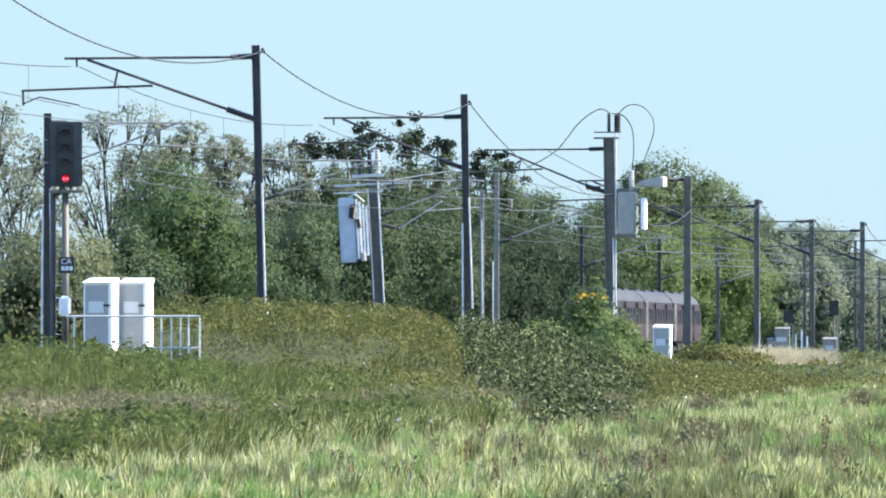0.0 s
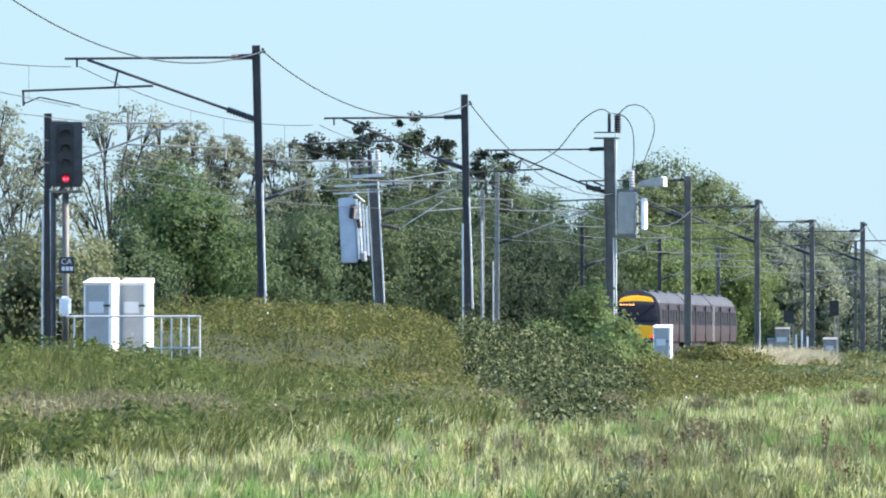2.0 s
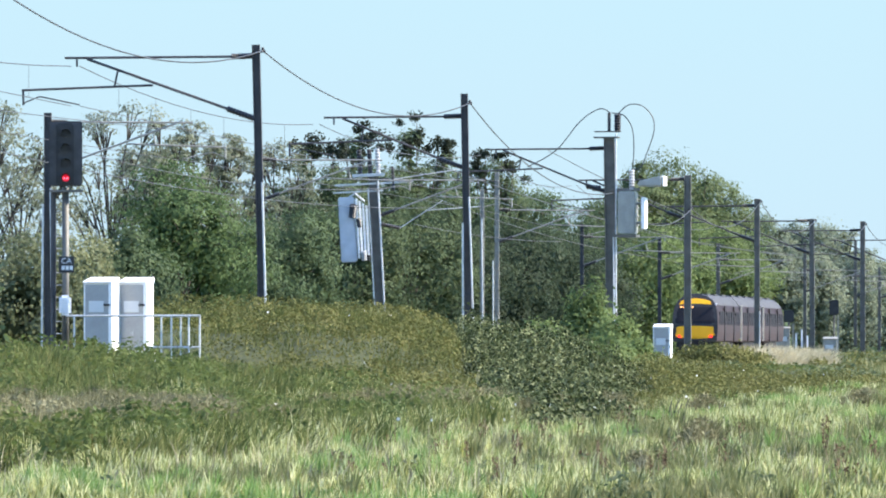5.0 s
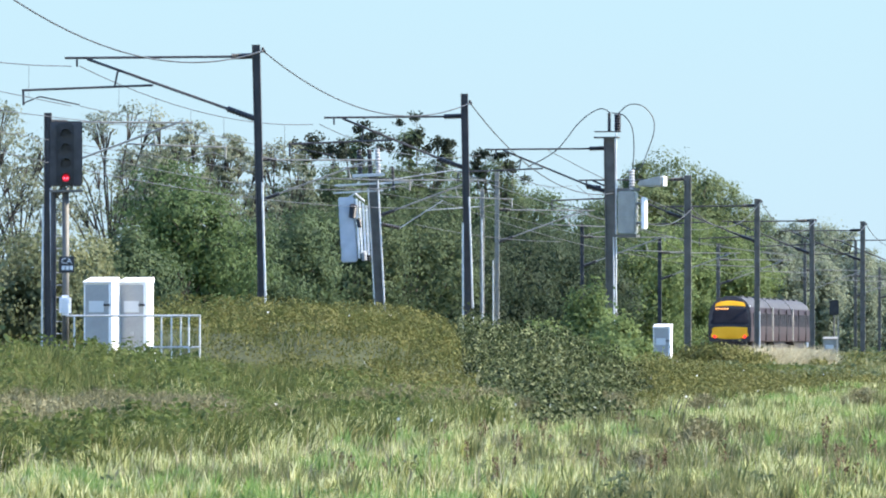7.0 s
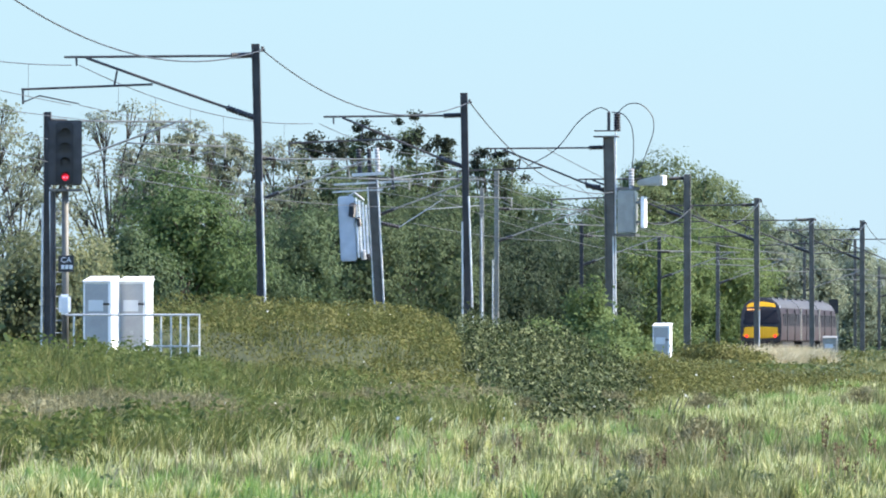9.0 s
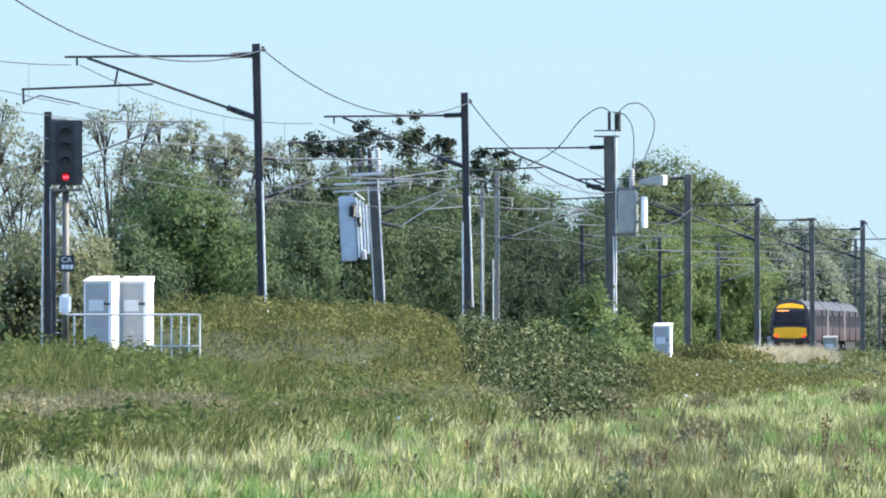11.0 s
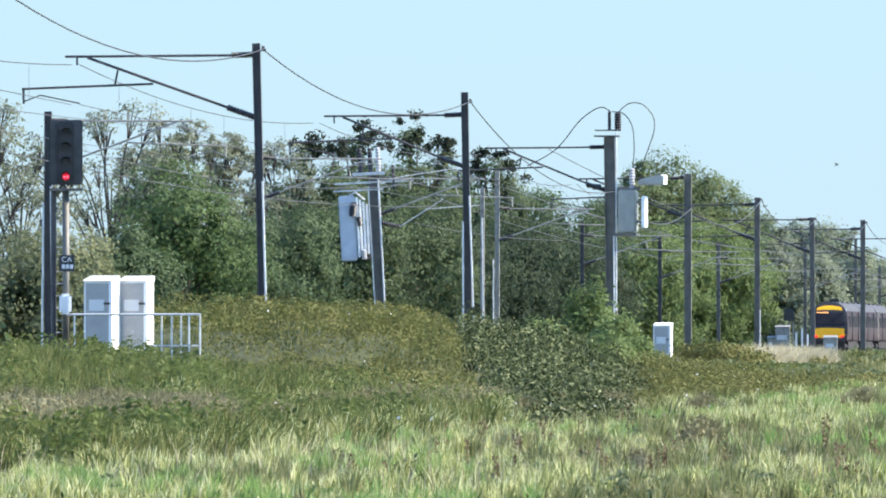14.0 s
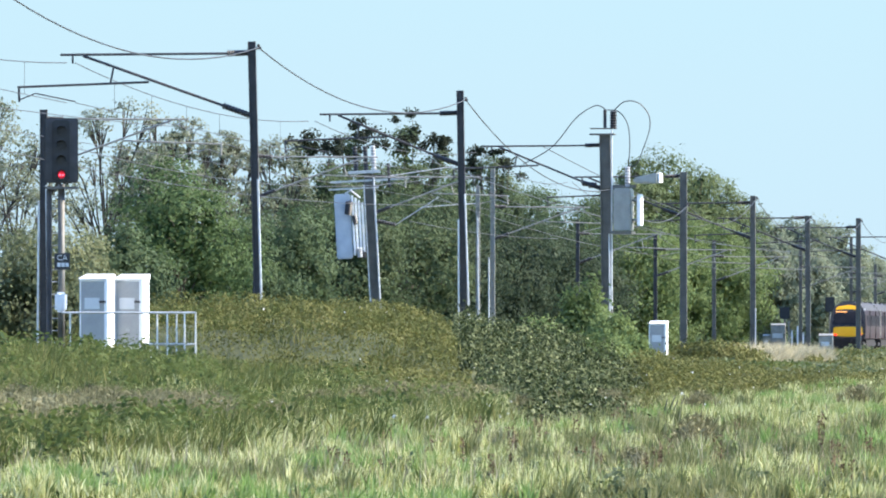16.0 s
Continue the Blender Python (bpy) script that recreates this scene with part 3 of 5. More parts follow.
# ---- equipment on masts ----
def transformer_near():
    y = 467.3
    t = thing("mast_transformer", pose(across(y, 0), y, 0, 0, 0, -11), "pale grey transformer tank with bushings hung on a mast", "transformer")
    part("tank", box(nb(), 0.42, 1.15, -0.4, 0.4, 6.25, 8.0, 0.05), TANK, t)
    for z in (6.6, 6.95, 7.3, 7.65):
        part("rib", box(nb(), 0.38, 1.19, -0.44, 0.44, z, z + 0.05, 0.01), TANK, t)
    part("radiator", box(nb(), 1.42, 1.58, -0.5, 0.2, 6.45, 7.75, 0.03), WHITE, t, "white radiator fin")
    part("pipe", tube(nb(), [(1.15, 0, 7.5), (1.45, 0, 7.5)], 0.06), TANK, t)
    part("pipe", tube(nb(), [(1.15, 0, 6.7), (1.45, 0, 6.7)], 0.06), TANK, t)
    bm = box(nb(), 1.25, 2.3, -0.45, 0.45, 8.2, 8.65, 0.06)
    for q in bm.verts:
        if q.co.x < 1.6 and q.co.z > 8.4:
            q.co.z -= 0.22
    part("conservator", bm, TANK, t, "pale grey oil tank")
    # White plate on the grey tank's right end: sunlight there put in as paint.
    part("conservator_end", box(nb(), 2.3, 2.36, -0.4, 0.4, 8.22, 8.63, 0.02), WHITE, t)
    part("bushing", insulator(nb(), (0.95, 0, 8.05), (0.95, 0, 8.9), 0.13, 7), PORCELAIN_GREY, t, "grey ribbed bushing")
    part("bracket", box(nb(), -0.7, 1.3, -0.06, 0.06, 8.02, 8.14), STEEL, t)
    part("bracket", box(nb(), 0.2, 1.2, -0.5, 0.5, 6.12, 6.22), STEEL, t)
    part("insulator", insulator(nb(), (-0.35, 0, 8.15), (-0.95, 0, 8.2), 0.11, 5), PORCELAIN, t)
    part("cross_arm", box(nb(), -0.62, 0.42, -0.25, 0.25, 10.2, 10.27, 0.02), STEEL, t)
    part("cross_arm", box(nb(), -0.6, 0.4, -0.25, 0.25, 10.45, 10.5, 0.02), STEEL, t)
    part("bushing", insulator(nb(), (0.0, 0, 10.5), (0.0, 0, 11.25), 0.08, 7), PORCELAIN, t, "dark ribbed bushing")
    part("bushing", insulator(nb(), (0.35, 0, 10.45), (0.35, 0, 11.2), 0.16, 7), PORCELAIN, t, "dark ribbed bushing")
    part("cable", tube(nb(), [(0.32, -0.2, 10.4), (0.32, -0.2, 3.0)], 0.035, 6), GALV_LIGHT, t)
    part("cable", tube(nb(), [(0.22, -0.25, 6.2), (0.26, -0.25, 1.5)], 0.035, 6), GALV_LIGHT, t)


transformer_near()


def loop(name, pts, r=0.022):
    bm = nb()
    n = 24
    p = [Vector(q) for q in pts]
    out = []
    for i in range(len(p) - 1):
        a, b, c, d = p[max(i - 1, 0)], p[i], p[i + 1], p[min(i + 2, len(p) - 1)]
        for k in range(8):
            u = k / 8
            out.append(0.5 * ((2 * b) + (c - a) * u + (2 * a - 5 * b + 4 * c - d) * u * u + (3 * b - a - 3 * c + d) * u ** 3))
    out.append(p[-1])
    return tagged(part(name, tube(bm, out, r, 5), WIRE), "looped jumper cable from a bushing", "cable", "jumper cables")


bx = across(467.3, 0)
loop("jumper_cable", [(bx + x, 467.3, z) for x, z in ((0.05, 11.25), (-0.4, 11.42), (-1.2, 10.9), (-2.2, 9.7), (-3.4, 9.0))])
loop("jumper_cable", [(bx + x, 467.3, z) for x, z in ((0.35, 11.2), (0.8, 11.58), (1.35, 11.55), (1.78, 11.1), (1.85, 10.5), (1.6, 9.7), (1.3, 9.0), (0.95, 8.9))])
loop("jumper_cable", [(bx + x, 467.3, z) for x, z in ((0.1, 11.25), (0.6, 11.15), (0.95, 10.6), (1.02, 9.7), (0.95, 8.9))])


def transformer_far():
    y = 556
    t = thing("mast_transformer", pose(across(y, -18) + 0.52, y, 0, 0, -3.0, 0), "white transformer tank with bushings hung on a leaning mast", "transformer")
    part("tank", box(nb(), -1.75, -0.95, -0.5, 0.5, 5.8, 9.0, 0.06), TANK_PALE, t)
    for k, x in enumerate((-0.86, -0.7, -0.54, -0.38)):
        part("radiator", box(nb(), x - 0.055, x + 0.055, -0.55 + 0.12 * k, 0.4, 5.95 + 0.05 * k, 8.9 - 0.12 * k, 0.02), WHITE, t, "white radiator fin")
    part("top_pipe", tube(nb(), [(-1.2, -0.4, 9.0), (-0.9, -0.45, 9.15), (-0.45, -0.4, 8.75)], 0.05), GALV_LIGHT, t)
    part("bushing", insulator(nb(), (-1.1, -0.5, 8.0), (-1.0, -0.8, 8.6), 0.2, 6), PORCELAIN, t, "dark ribbed bushing")
    part("bushing", insulator(nb(), (-0.75, -0.6, 7.5), (-0.8, -0.8, 7.9), 0.13, 6), PORCELAIN, t, "dark ribbed bushing")
    part("bushing", insulator(nb(), (-0.6, -0.6, 5.85), (-0.65, -0.7, 6.3), 0.16, 6), PORCELAIN_GREY, t)
    part("drain_valve", insulator(nb(), (-0.4, -0.55, 5.8), (-0.4, -0.55, 6.1), 0.11, 3), PORCELAIN, t)
    part("cross_arm", box(nb(), -1.0, 0.6, -0.3, 0.3, 9.95, 10.1, 0.02), GALV_LIGHT, t)
    part("cross_arm", box(nb(), -2.0, 0.5, -0.05, 0.05, 9.2, 9.28, 0.02), GALV_LIGHT, t)
    for x in (-0.6, -0.1, 0.3):
        part("bushing", insulator(nb(), (x, 0, 10.1), (x, 0, 11.3), 0.13, 8), PORCELAIN if x < 0.2 else PORCELAIN_GREY, t, "ribbed bushing")
    part("insulator", insulator(nb(), (0.3, 0, 7.6), (1.2, 0, 7.35), 0.11, 7), PORCELAIN, t)
    part("insulator", insulator(nb(), (1.0, 0, 9.2), (1.0, 0, 10.4), 0.09, 7), PORCELAIN, t)
    part("cross_arm", box(nb(), -1.9, 2.0, -0.06, 0.06, 9.55, 9.65, 0.02), GALV_LIGHT, t)
    part("arm_tube", tube(nb(), [(1.2, 0, 7.35), (3.4, 0, 8.6)], 0.024), GALV_LIGHT, t)
    part("arm_tube", tube(nb(), [(0.9, 0, 9.75), (4.4, 0, 10.1)], 0.024), GALV_LIGHT, t)
    part("arm_tube", tube(nb(), [(2.5, 0, 8.15), (5.2, 0, 8.2)], 0.024), GALV_LIGHT, t)
    part("cable", tube(nb(), [(-0.25, -0.3, 9.4), (-0.22, -0.3, 1.0)], 0.035, 6), GALV_LIGHT, t)
    part("cable", tube(nb(), [(0.25, -0.3, 9.8), (0.25, -0.3, 1.0)], 0.05, 6), GALV_LIGHT, t)


transformer_far()


def small_signal(y, v, top, headh, label):
    t = thing("colour_light_signal", pose(across(y, v), y, 0.6), label, "signal")
    part("post", tube(nb(), [(0, 0, 0), (0, 0, top - headh - 0.6)], 0.07, 8), STEEL, t)
    part("backboard", box(nb(), -0.4, 0.4, -0.12, 0.1, top - headh - 0.6, top - 0.6, 0.06), BLACK, t, "black backboard")
    part("ladder", box(nb(), 0.3, 0.42, 0.3, 0.34, 0, top - headh - 0.7), POST_GREY, t)


small_signal(905, -17.0, 4.4, 0.95, "small black signal head on a post beside cabinets")
small_signal(975, -17.0, 5.5, 1.3, "black signal head on a grey post by the line")


# ---- train ----
def paint(name, a, b, rough=0.5):
    m = mat(name, a, b, rough, 0.0, 1.2, 14, 0.02)
    m.node_tree.nodes["Principled BSDF"].inputs["Specular IOR Level"].default_value = 0.1
    return m


T_UP = paint("train_upper", (0.024, 0.012, 0.014), (0.034, 0.019, 0.022))
T_LOW = paint("train_lower", (0.04, 0.026, 0.028), (0.052, 0.036, 0.038))
T_ROOF = paint("train_roof", (0.06, 0.06, 0.066), (0.1, 0.1, 0.106), 0.6)
T_YEL = paint("warning_yellow", (0.88, 0.42, 0.02), (0.95, 0.5, 0.04))
T_GLASS = mat("tinted_glass", (0.02, 0.02, 0.025), (0.03, 0.03, 0.037), 0.3, 0, 1, 10)
T_GLASS.node_tree.nodes["Principled BSDF"].inputs["Specular IOR Level"].default_value = 0.02
T_GLASS.node_tree.nodes["Principled BSDF"].inputs["Roughness"].default_value = 0.5
T_UNDER = mat("underframe", (0.01, 0.009, 0.009), (0.024, 0.021, 0.02), 0.9, 0, 2, 14, 0.2)
T_DOOR = paint("train_door", (0.022, 0.015, 0.018), (0.032, 0.023, 0.026))
PROFILE = ((1.2, 0.95), (1.3, 1.02), (1.345, 1.5), (1.35, 1.95), (1.335, 2.4), (1.29, 2.8), (1.2, 3.1), (1.02, 3.4), (0.72, 3.62), (0.36, 3.73), (0, 3.77))


def rake(z):
    return 0.75 * max(0, (z - 1.95) / 1.8) ** 1.3 + 0.1 * max(0, (1.3 - z))


def half_width(z):
    return float(np.interp(z, [p[1] for p in PROFILE], [p[0] for p in PROFILE]))


def shell(bm, y0, y1, lo, hi, cab=False):
    """The strip of the car's skin between two rows of the profile, on both sides."""
    for s in (-1, 1):
        rows = []
        for k, y in enumerate((y0, y0 + 1.3, y1) if cab else (y0, y1)):
            rows.append([bm.verts.new((s * x * (0.985 if cab and k == 0 else 1), y + (rake(z) if cab and k == 0 else 0), z)) for x, z in PROFILE[lo:hi + 1]])
        for a, b in zip(rows, rows[1:]):
            for i in range(hi - lo):
                f = (a[i], b[i], b[i + 1], a[i + 1])
                bm.faces.new(f if s > 0 else f[::-1])


def end_wall(bm, y, cab=False):
    for (x0, z0), (x1, z1) in zip(PROFILE, PROFILE[1:]):
        k = 0.985 if cab else 1
        q = [(-x0 * k, z0), (x0 * k, z0), (x1 * k, z1), (-x1 * k, z1)]
        if x1 == 0:
            q = q[:3]
        bm.faces.new([bm.verts.new((x, y + (rake(z) if cab else 0), z)) for x, z in q])


def lim(z):
    """How far a panel may reach to the side on the rounded cab end."""
    return half_width(z) * 0.97 - 0.1 - 0.35 * max(0, 1.35 - z)


def face_panel(bm, x0, x1, z0, z1, out=0.012, dip=0.0, arch=0.0):
    """A raised panel on the raked cab end; dip lifts its lower edge and arch drops its upper edge towards the sides."""
    n, m = 6, 10
    g = []
    for i in range(n + 1):
        row = []
        for k in range(m + 1):
            u = -1 + 2 * k / m
            lo, hi = z0 + dip * u * u, z1 - arch * u * u
            z = lo + (hi - lo) * i / n
            a, b = max(x0, -lim(z)), min(x1, lim(z))
            edge = k in (0, m) or i in (0, n)
            row.append(bm.verts.new((a + (b - a) * k / m, rake(z) - (-0.01 if edge else out), z)))
        g.append(row)
    for a, b in zip(g, g[1:]):
        for k in range(m):
            bm.faces.new((a[k], a[k + 1], b[k + 1], b[k]))


def bogie(parent, y):
    b = part("bogie", box(nb(), -1.1, 1.1, y - 1.6, y + 1.6, 0.42, 0.72, 0.05), T_UNDER, parent)
    for dy in (-1.3, 1.3):
        for x in (-0.78, 0.78):
            bm = nb()
            bmesh.ops.create_cone(bm, cap_ends=True, segments=20, radius1=0.42, radius2=0.42, depth=0.12, matrix=Matrix.Translation((x, y + dy, 0.42)) @ Matrix.Rotation(radians(90), 4, "Y"))
            part("wheel", bm, T_UNDER, b)


def train():
    t = thing("train", pose(across(579.5, -9), 579.5, RAIL, 0, 0, ALONG), "three-car diesel train, grey with yellow ends, tail lamps lit", "train")
    for c in range(3):
        y0, y1 = c * 23.0 + (0 if c == 0 else 0.25), c * 23.0 + 22.7
        cab = c == 0
        bm = nb()
        shell(bm, y0, y1, 0, 3, cab)
        car = part("carriage", bm, T_LOW, t)
        bm = nb()
        shell(bm, y0, y1, 3, 6, cab)
        part("upper_side", bm, T_UP, car)
        bm = nb()
        shell(bm, y0, y1, 6, 10, cab)
        part("roof", bm, T_ROOF, car, "pale grey ribbed roof", True)
        for y in (y0, y1):
            bm = nb()
            end_wall(bm, y, cab and y == y0)
            part("end_wall", bm, BLACK if cab and y == y0 else T_UNDER, car)
        part("underframe", box(nb(), -1.15, 1.15, y0 + 4.5, y1 - 4.5, 0.35, 0.95, 0.05), T_UNDER, car)
        bogie(car, y0 + 3.0)
        bogie(car, y1 - 3.0)
        for s in (-1, 1):
            for i in range(9):
                y = y0 + 2.0 + i * 2.2 + (0.2 if i > 4 else 0)
                if i in (2, 6):
                    part("door", box(nb(), s * 1.352 - 0.02, s * 1.352 + 0.02, y - 0.05, y + 1.3, 1.0, 3.05, 0.01), T_DOOR, car, "sliding passenger door")
                    part("door_window", box(nb(), s * 1.356 - 0.02, s * 1.356 + 0.02, y + 0.15, y + 1.1, 1.95, 2.75, 0.01), T_GLASS, car)
                else:
                    part("window", box(nb(), s * 1.338 - 0.02, s * 1.338 + 0.02, y, y + 1.88, 1.92, 2.72, 0.01), T_GLASS, car, "dark tinted window")
            for y in ((y1 - 0.35,) if c == 0 else (y0, y1 - 0.35) if c == 1 else (y0,)):
                part("gangway_stripe", box(nb(), s * 1.345 - 0.03, s * 1.345 + 0.02, y, y + 0.35, 1.0, 3.15, 0.01), POST_GREY, car, "pale vertical end stripe")
        for y in (y0 + 3, y0 + 10, y0 + 17):
            part("roof_vent", box(nb(), -0.55, 0.55, y, y + 3.2, 3.55, 3.785, 0.03), T_ROOF, car)
    cab = t.children[0]
    bm = nb()
    face_panel(bm, -1.2, 1.2, 1.08, 1.95, dip=0.16, arch=0.08)
    part("warning_panel", bm, T_YEL, cab, "yellow lower warning panel")
    bm = nb()
    face_panel(bm, -1.12, 1.12, 3.15, 3.52, dip=-0.06, arch=0.16)
    part("top_panel", bm, T_YEL, cab, "yellow strip over the windscreen")
    bm = nb()
    face_panel(bm, -1.18, 1.18, 1.98, 3.1, 0.01, dip=-0.06, arch=0.04)
    part("windscreen", bm, T_GLASS, cab, "dark windscreen")
    bm = nb()
    for x in np.arange(-0.9, -0.2, 0.17):
        face_panel(bm, x, x + 0.12, 2.94, 3.03, 0.03)
    part("destination_display", bm, lamp_mat("amber_display", (1.0, 0.42, 0.12), 0.6), cab, "lit amber destination display")
    for x in (-0.92, 0.92):
        bm = nb()
        bmesh.ops.create_cone(bm, cap_ends=True, segments=16, radius1=0.085, radius2=0.085, depth=0.06, matrix=Matrix.Translation((x, -0.02, 1.27)) @ Matrix.Rotation(radians(90), 4, "X"))
        part("tail_lamp", bm, lamp_mat("tail_red", (1.0, 0.03, 0.02), 1.1), cab, "lit red tail lamp")
    part("coupler", box(nb(), -0.25, 0.25, -0.35, 0.4, 0.7, 1.05, 0.04), T_UNDER, cab)
    part("snowplough", box(nb(), -1.1, 1.1, 0.05, 0.4, 0.2, 0.95, 0.05), T_UNDER, cab)
    part("corner_lamp", box(nb(), 1.18, 1.26, 0.2, 0.4, 3.1, 3.2, 0.01), WHITE, cab)
    return t


the_train = train()

# ---- trees behind the line ----
# foliage, boughs, leaves, leaf size, bough size, bare lower share, label
KINDS = {
    "pale": (LEAF_PALE, 32, 10500, 0.115, 0.29, 0.15, "airy pale-leaved tree with sky showing through"),
    "sparse": (LEAF_PALE, 24, 4800, 0.105, 0.26, 0.32, "thin pale-leaved tree, its branches bare against the sky"),
    "paleb": (LEAF_WILLOW, 16, 9000, 0.12, 0.42, 0.0, "pale grey-green bushy tree behind the line"),
    "mid": (LEAF_MID, 24, 15000, 0.12, 0.38, 0.1, "mid-green leafy tree behind the line"),
    "dark": (LEAF_DARK, 18, 15000, 0.12, 0.44, 0.0, "dense dark green tree behind the line"),
    "shade": (LEAF_SHADE, 20, 14000, 0.13, 0.42, 0.0, "dense dark bluish-green tree behind the line"),
    "green": (LEAF_GREEN, 18, 16000, 0.11, 0.46, 0.0, "rounded fresh green tree behind the line"),
    "round": (LEAF_ROUND, 26, 17000, 0.16, 0.4, 0.1, "tall round-headed green tree"),
    "bright": (LEAF_BRIGHT, 20, 13000, 0.15, 0.42, 0.0, "bright green bushy tree beside the line"),
    "far": (LEAF_FAR_HAZE, 20, 12000, 0.19, 0.42, 0.05, "distant green tree, haze put into its pale leaf colour"),
}
# leading shoots with dark tufts that stand clear of a crown: sideways offset and height, by the tree's distance
SHOOTS = {661: ((-0.66, 13.9), (-0.3, 13.4), (1.0, 13.6)), 689: ((0.1, 15.1), (1.1, 14.7), (-0.9, 13.9)),
          726: ((0.1, 15.9), (-0.5, 15.0), (1.5, 14.6), (2.0, 14.8)), 785: ((-0.4, 15.2), (0.8, 14.9), (1.6, 14.2), (-1.0, 14.2))}


def tree(seed, y, v, h, r, kind):
    material, boughs, leaves, size, swell, low, label = KINDS[kind]
    r *= 1.25 if kind in ("round", "far") else 2.4 if kind == "sparse" else 1.9 if kind == "pale" else 1.5
    airy = kind in ("pale", "sparse")
    rng = np.random.default_rng(seed)
    t = thing("tree", pose(across(y, v), y, 0.1), label, "tree", "trees behind the line")
    mid, half = h * (0.5 + low * 0.5), h * (0.5 - low * 0.5)
    size3 = np.array([r, r * 0.85, half])
    # boughs: rounded masses spread over the crown, well apart from each other
    d = rng.normal(size=(boughs * 12, 3))
    d /= np.linalg.norm(d, axis=1)[:, None]
    chosen = [0]
    for k in range(boughs - 1):
        gap = np.min(np.linalg.norm(d[:, None] - d[chosen][None], axis=2), axis=1)
        chosen.append(int(np.argmax(gap + rng.uniform(0, 0.25, len(d)))))
    d = d[chosen]
    rad = swell * r * rng.uniform(0.65, 1.3, boughs)
    squash = np.where(size3[2] > r, 1.0, size3[2] / r)
    hub = d * (size3 * rng.uniform(0.55, 0.82, (boughs, 1))) + np.array([0, 0, mid])
    hub[:, 2] = np.clip(hub[:, 2], 0.25 * h * low + 0.4, h - rad * squash * 0.85)
    # sprays: clumps of leaves on each bough's outer face
    sprays = 16 if airy else 22
    e = rng.normal(size=(boughs, sprays, 3)) + 0.55 * d[:, None, :] + np.array([0, 0, 0.3])
    e /= np.linalg.norm(e, axis=2)[:, :, None]
    spray = hub[:, None, :] + e * rad[:, None, None] * rng.uniform(0.62, 1.08, (boughs, sprays, 1)) * np.array([1, 1, 0.85])
    base, peak = hub[:, 2].min(), np.sort(spray[:, :, 2].ravel())[-6]
    spray[:, :, 2] = base + (spray[:, :, 2] - base) * (h - base) / (peak - base)
    hub[:, 2] = base + (hub[:, 2] - base) * (h - base) / (peak - base)
    limbs = nb()
    lean = rng.normal(0, 0.03, 2)
    top = Vector((lean[0] * h, lean[1] * h, h * 0.72))
    tube(limbs, [(0, 0, -0.3), top * 0.35, top * 0.7, top], [w * h for w in ((0.011, 0.008, 0.005, 0.002) if airy else (0.02, 0.015, 0.008, 0.003))], 7)
    for k in range(boughs):
        b = Vector(hub[k])
        s0 = top * float(np.clip(b.z / h - 0.28, 0.15, 0.85))
        m = s0.lerp(b, 0.55) + Vector((rng.normal(0, 0.15), 0, 0.03 * h))
        tube(limbs, [s0, m, b], [w * h * (0.6 if airy else 1) for w in (0.0068, 0.005, 0.003)], 5)
        for q in range(7 if airy else 2):
            tube(limbs, [m.lerp(b, 0.6), b.lerp(Vector(spray[k, q]), 0.5) + Vector((0, 0, 0.1)), spray[k, q]], [0.0022 * h, 0.0016 * h, 0.0008 * h], 4)
    if y in SHOOTS:
        tufts = []
        for dx, z in SHOOTS[y]:
            tip = Vector((dx, rng.uniform(-0.6, 0.6), z - 0.1))
            tube(limbs, [(dx * 0.5, tip.y * 0.5, h * 0.66), (dx * 0.9, tip.y, h * 0.85), tip], [0.07, 0.05, 0.02], 5)
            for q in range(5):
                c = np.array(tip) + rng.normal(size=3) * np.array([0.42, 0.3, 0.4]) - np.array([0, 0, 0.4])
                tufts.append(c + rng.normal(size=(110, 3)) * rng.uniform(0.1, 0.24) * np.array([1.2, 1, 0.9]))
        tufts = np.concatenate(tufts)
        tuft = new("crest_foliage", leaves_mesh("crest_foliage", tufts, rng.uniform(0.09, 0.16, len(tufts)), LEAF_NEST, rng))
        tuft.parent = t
    part("trunk", limbs, BARK_DARK if airy else BARK, t, "brown trunk and limbs")
    share = np.repeat(rad ** 2, sprays) * rng.uniform(0.5, 1.5, boughs * sprays)
    pick = rng.choice(boughs * sprays, leaves, p=share / share.sum())
    tight = (rad * (0.17 if airy else 0.2 if kind == "round" else 0.25))[pick // sprays][:, None]
    off = rng.normal(size=(leaves, 3)) * np.array([1, 1, 0.7])
    p = spray.reshape(-1, 3)[pick] + off * tight
    way = off * 0.35 + e.reshape(-1, 3)[pick] * 0.9 + d[pick // sprays] * 0.35
    way /= np.linalg.norm(way, axis=1)[:, None] + 1e-9
    n = rng.uniform(0.6, 1.35, leaves) * size
    if not airy:
        # larger leaves within, which close the crown
        core = 2600
        k = rng.integers(0, boughs, core)
        q = rng.normal(size=(core, 3))
        q *= (rng.uniform(0, 0.75, core) / np.linalg.norm(q, axis=1))[:, None]
        inner = hub[k] * rng.uniform(0.75, 1, (core, 1)) + q * rad[k][:, None]
        p, way, n = np.concatenate([p, inner]), np.concatenate([way, q]), np.concatenate([n, rng.uniform(2.0, 3.2, core) * size])
    p[:, 2] = np.maximum(p[:, 2], 0.1)
    crown = new("crown", leaves_mesh("crown", p, n, material, rng, out=way, loose=0.35))
    crown.parent = t
    return t


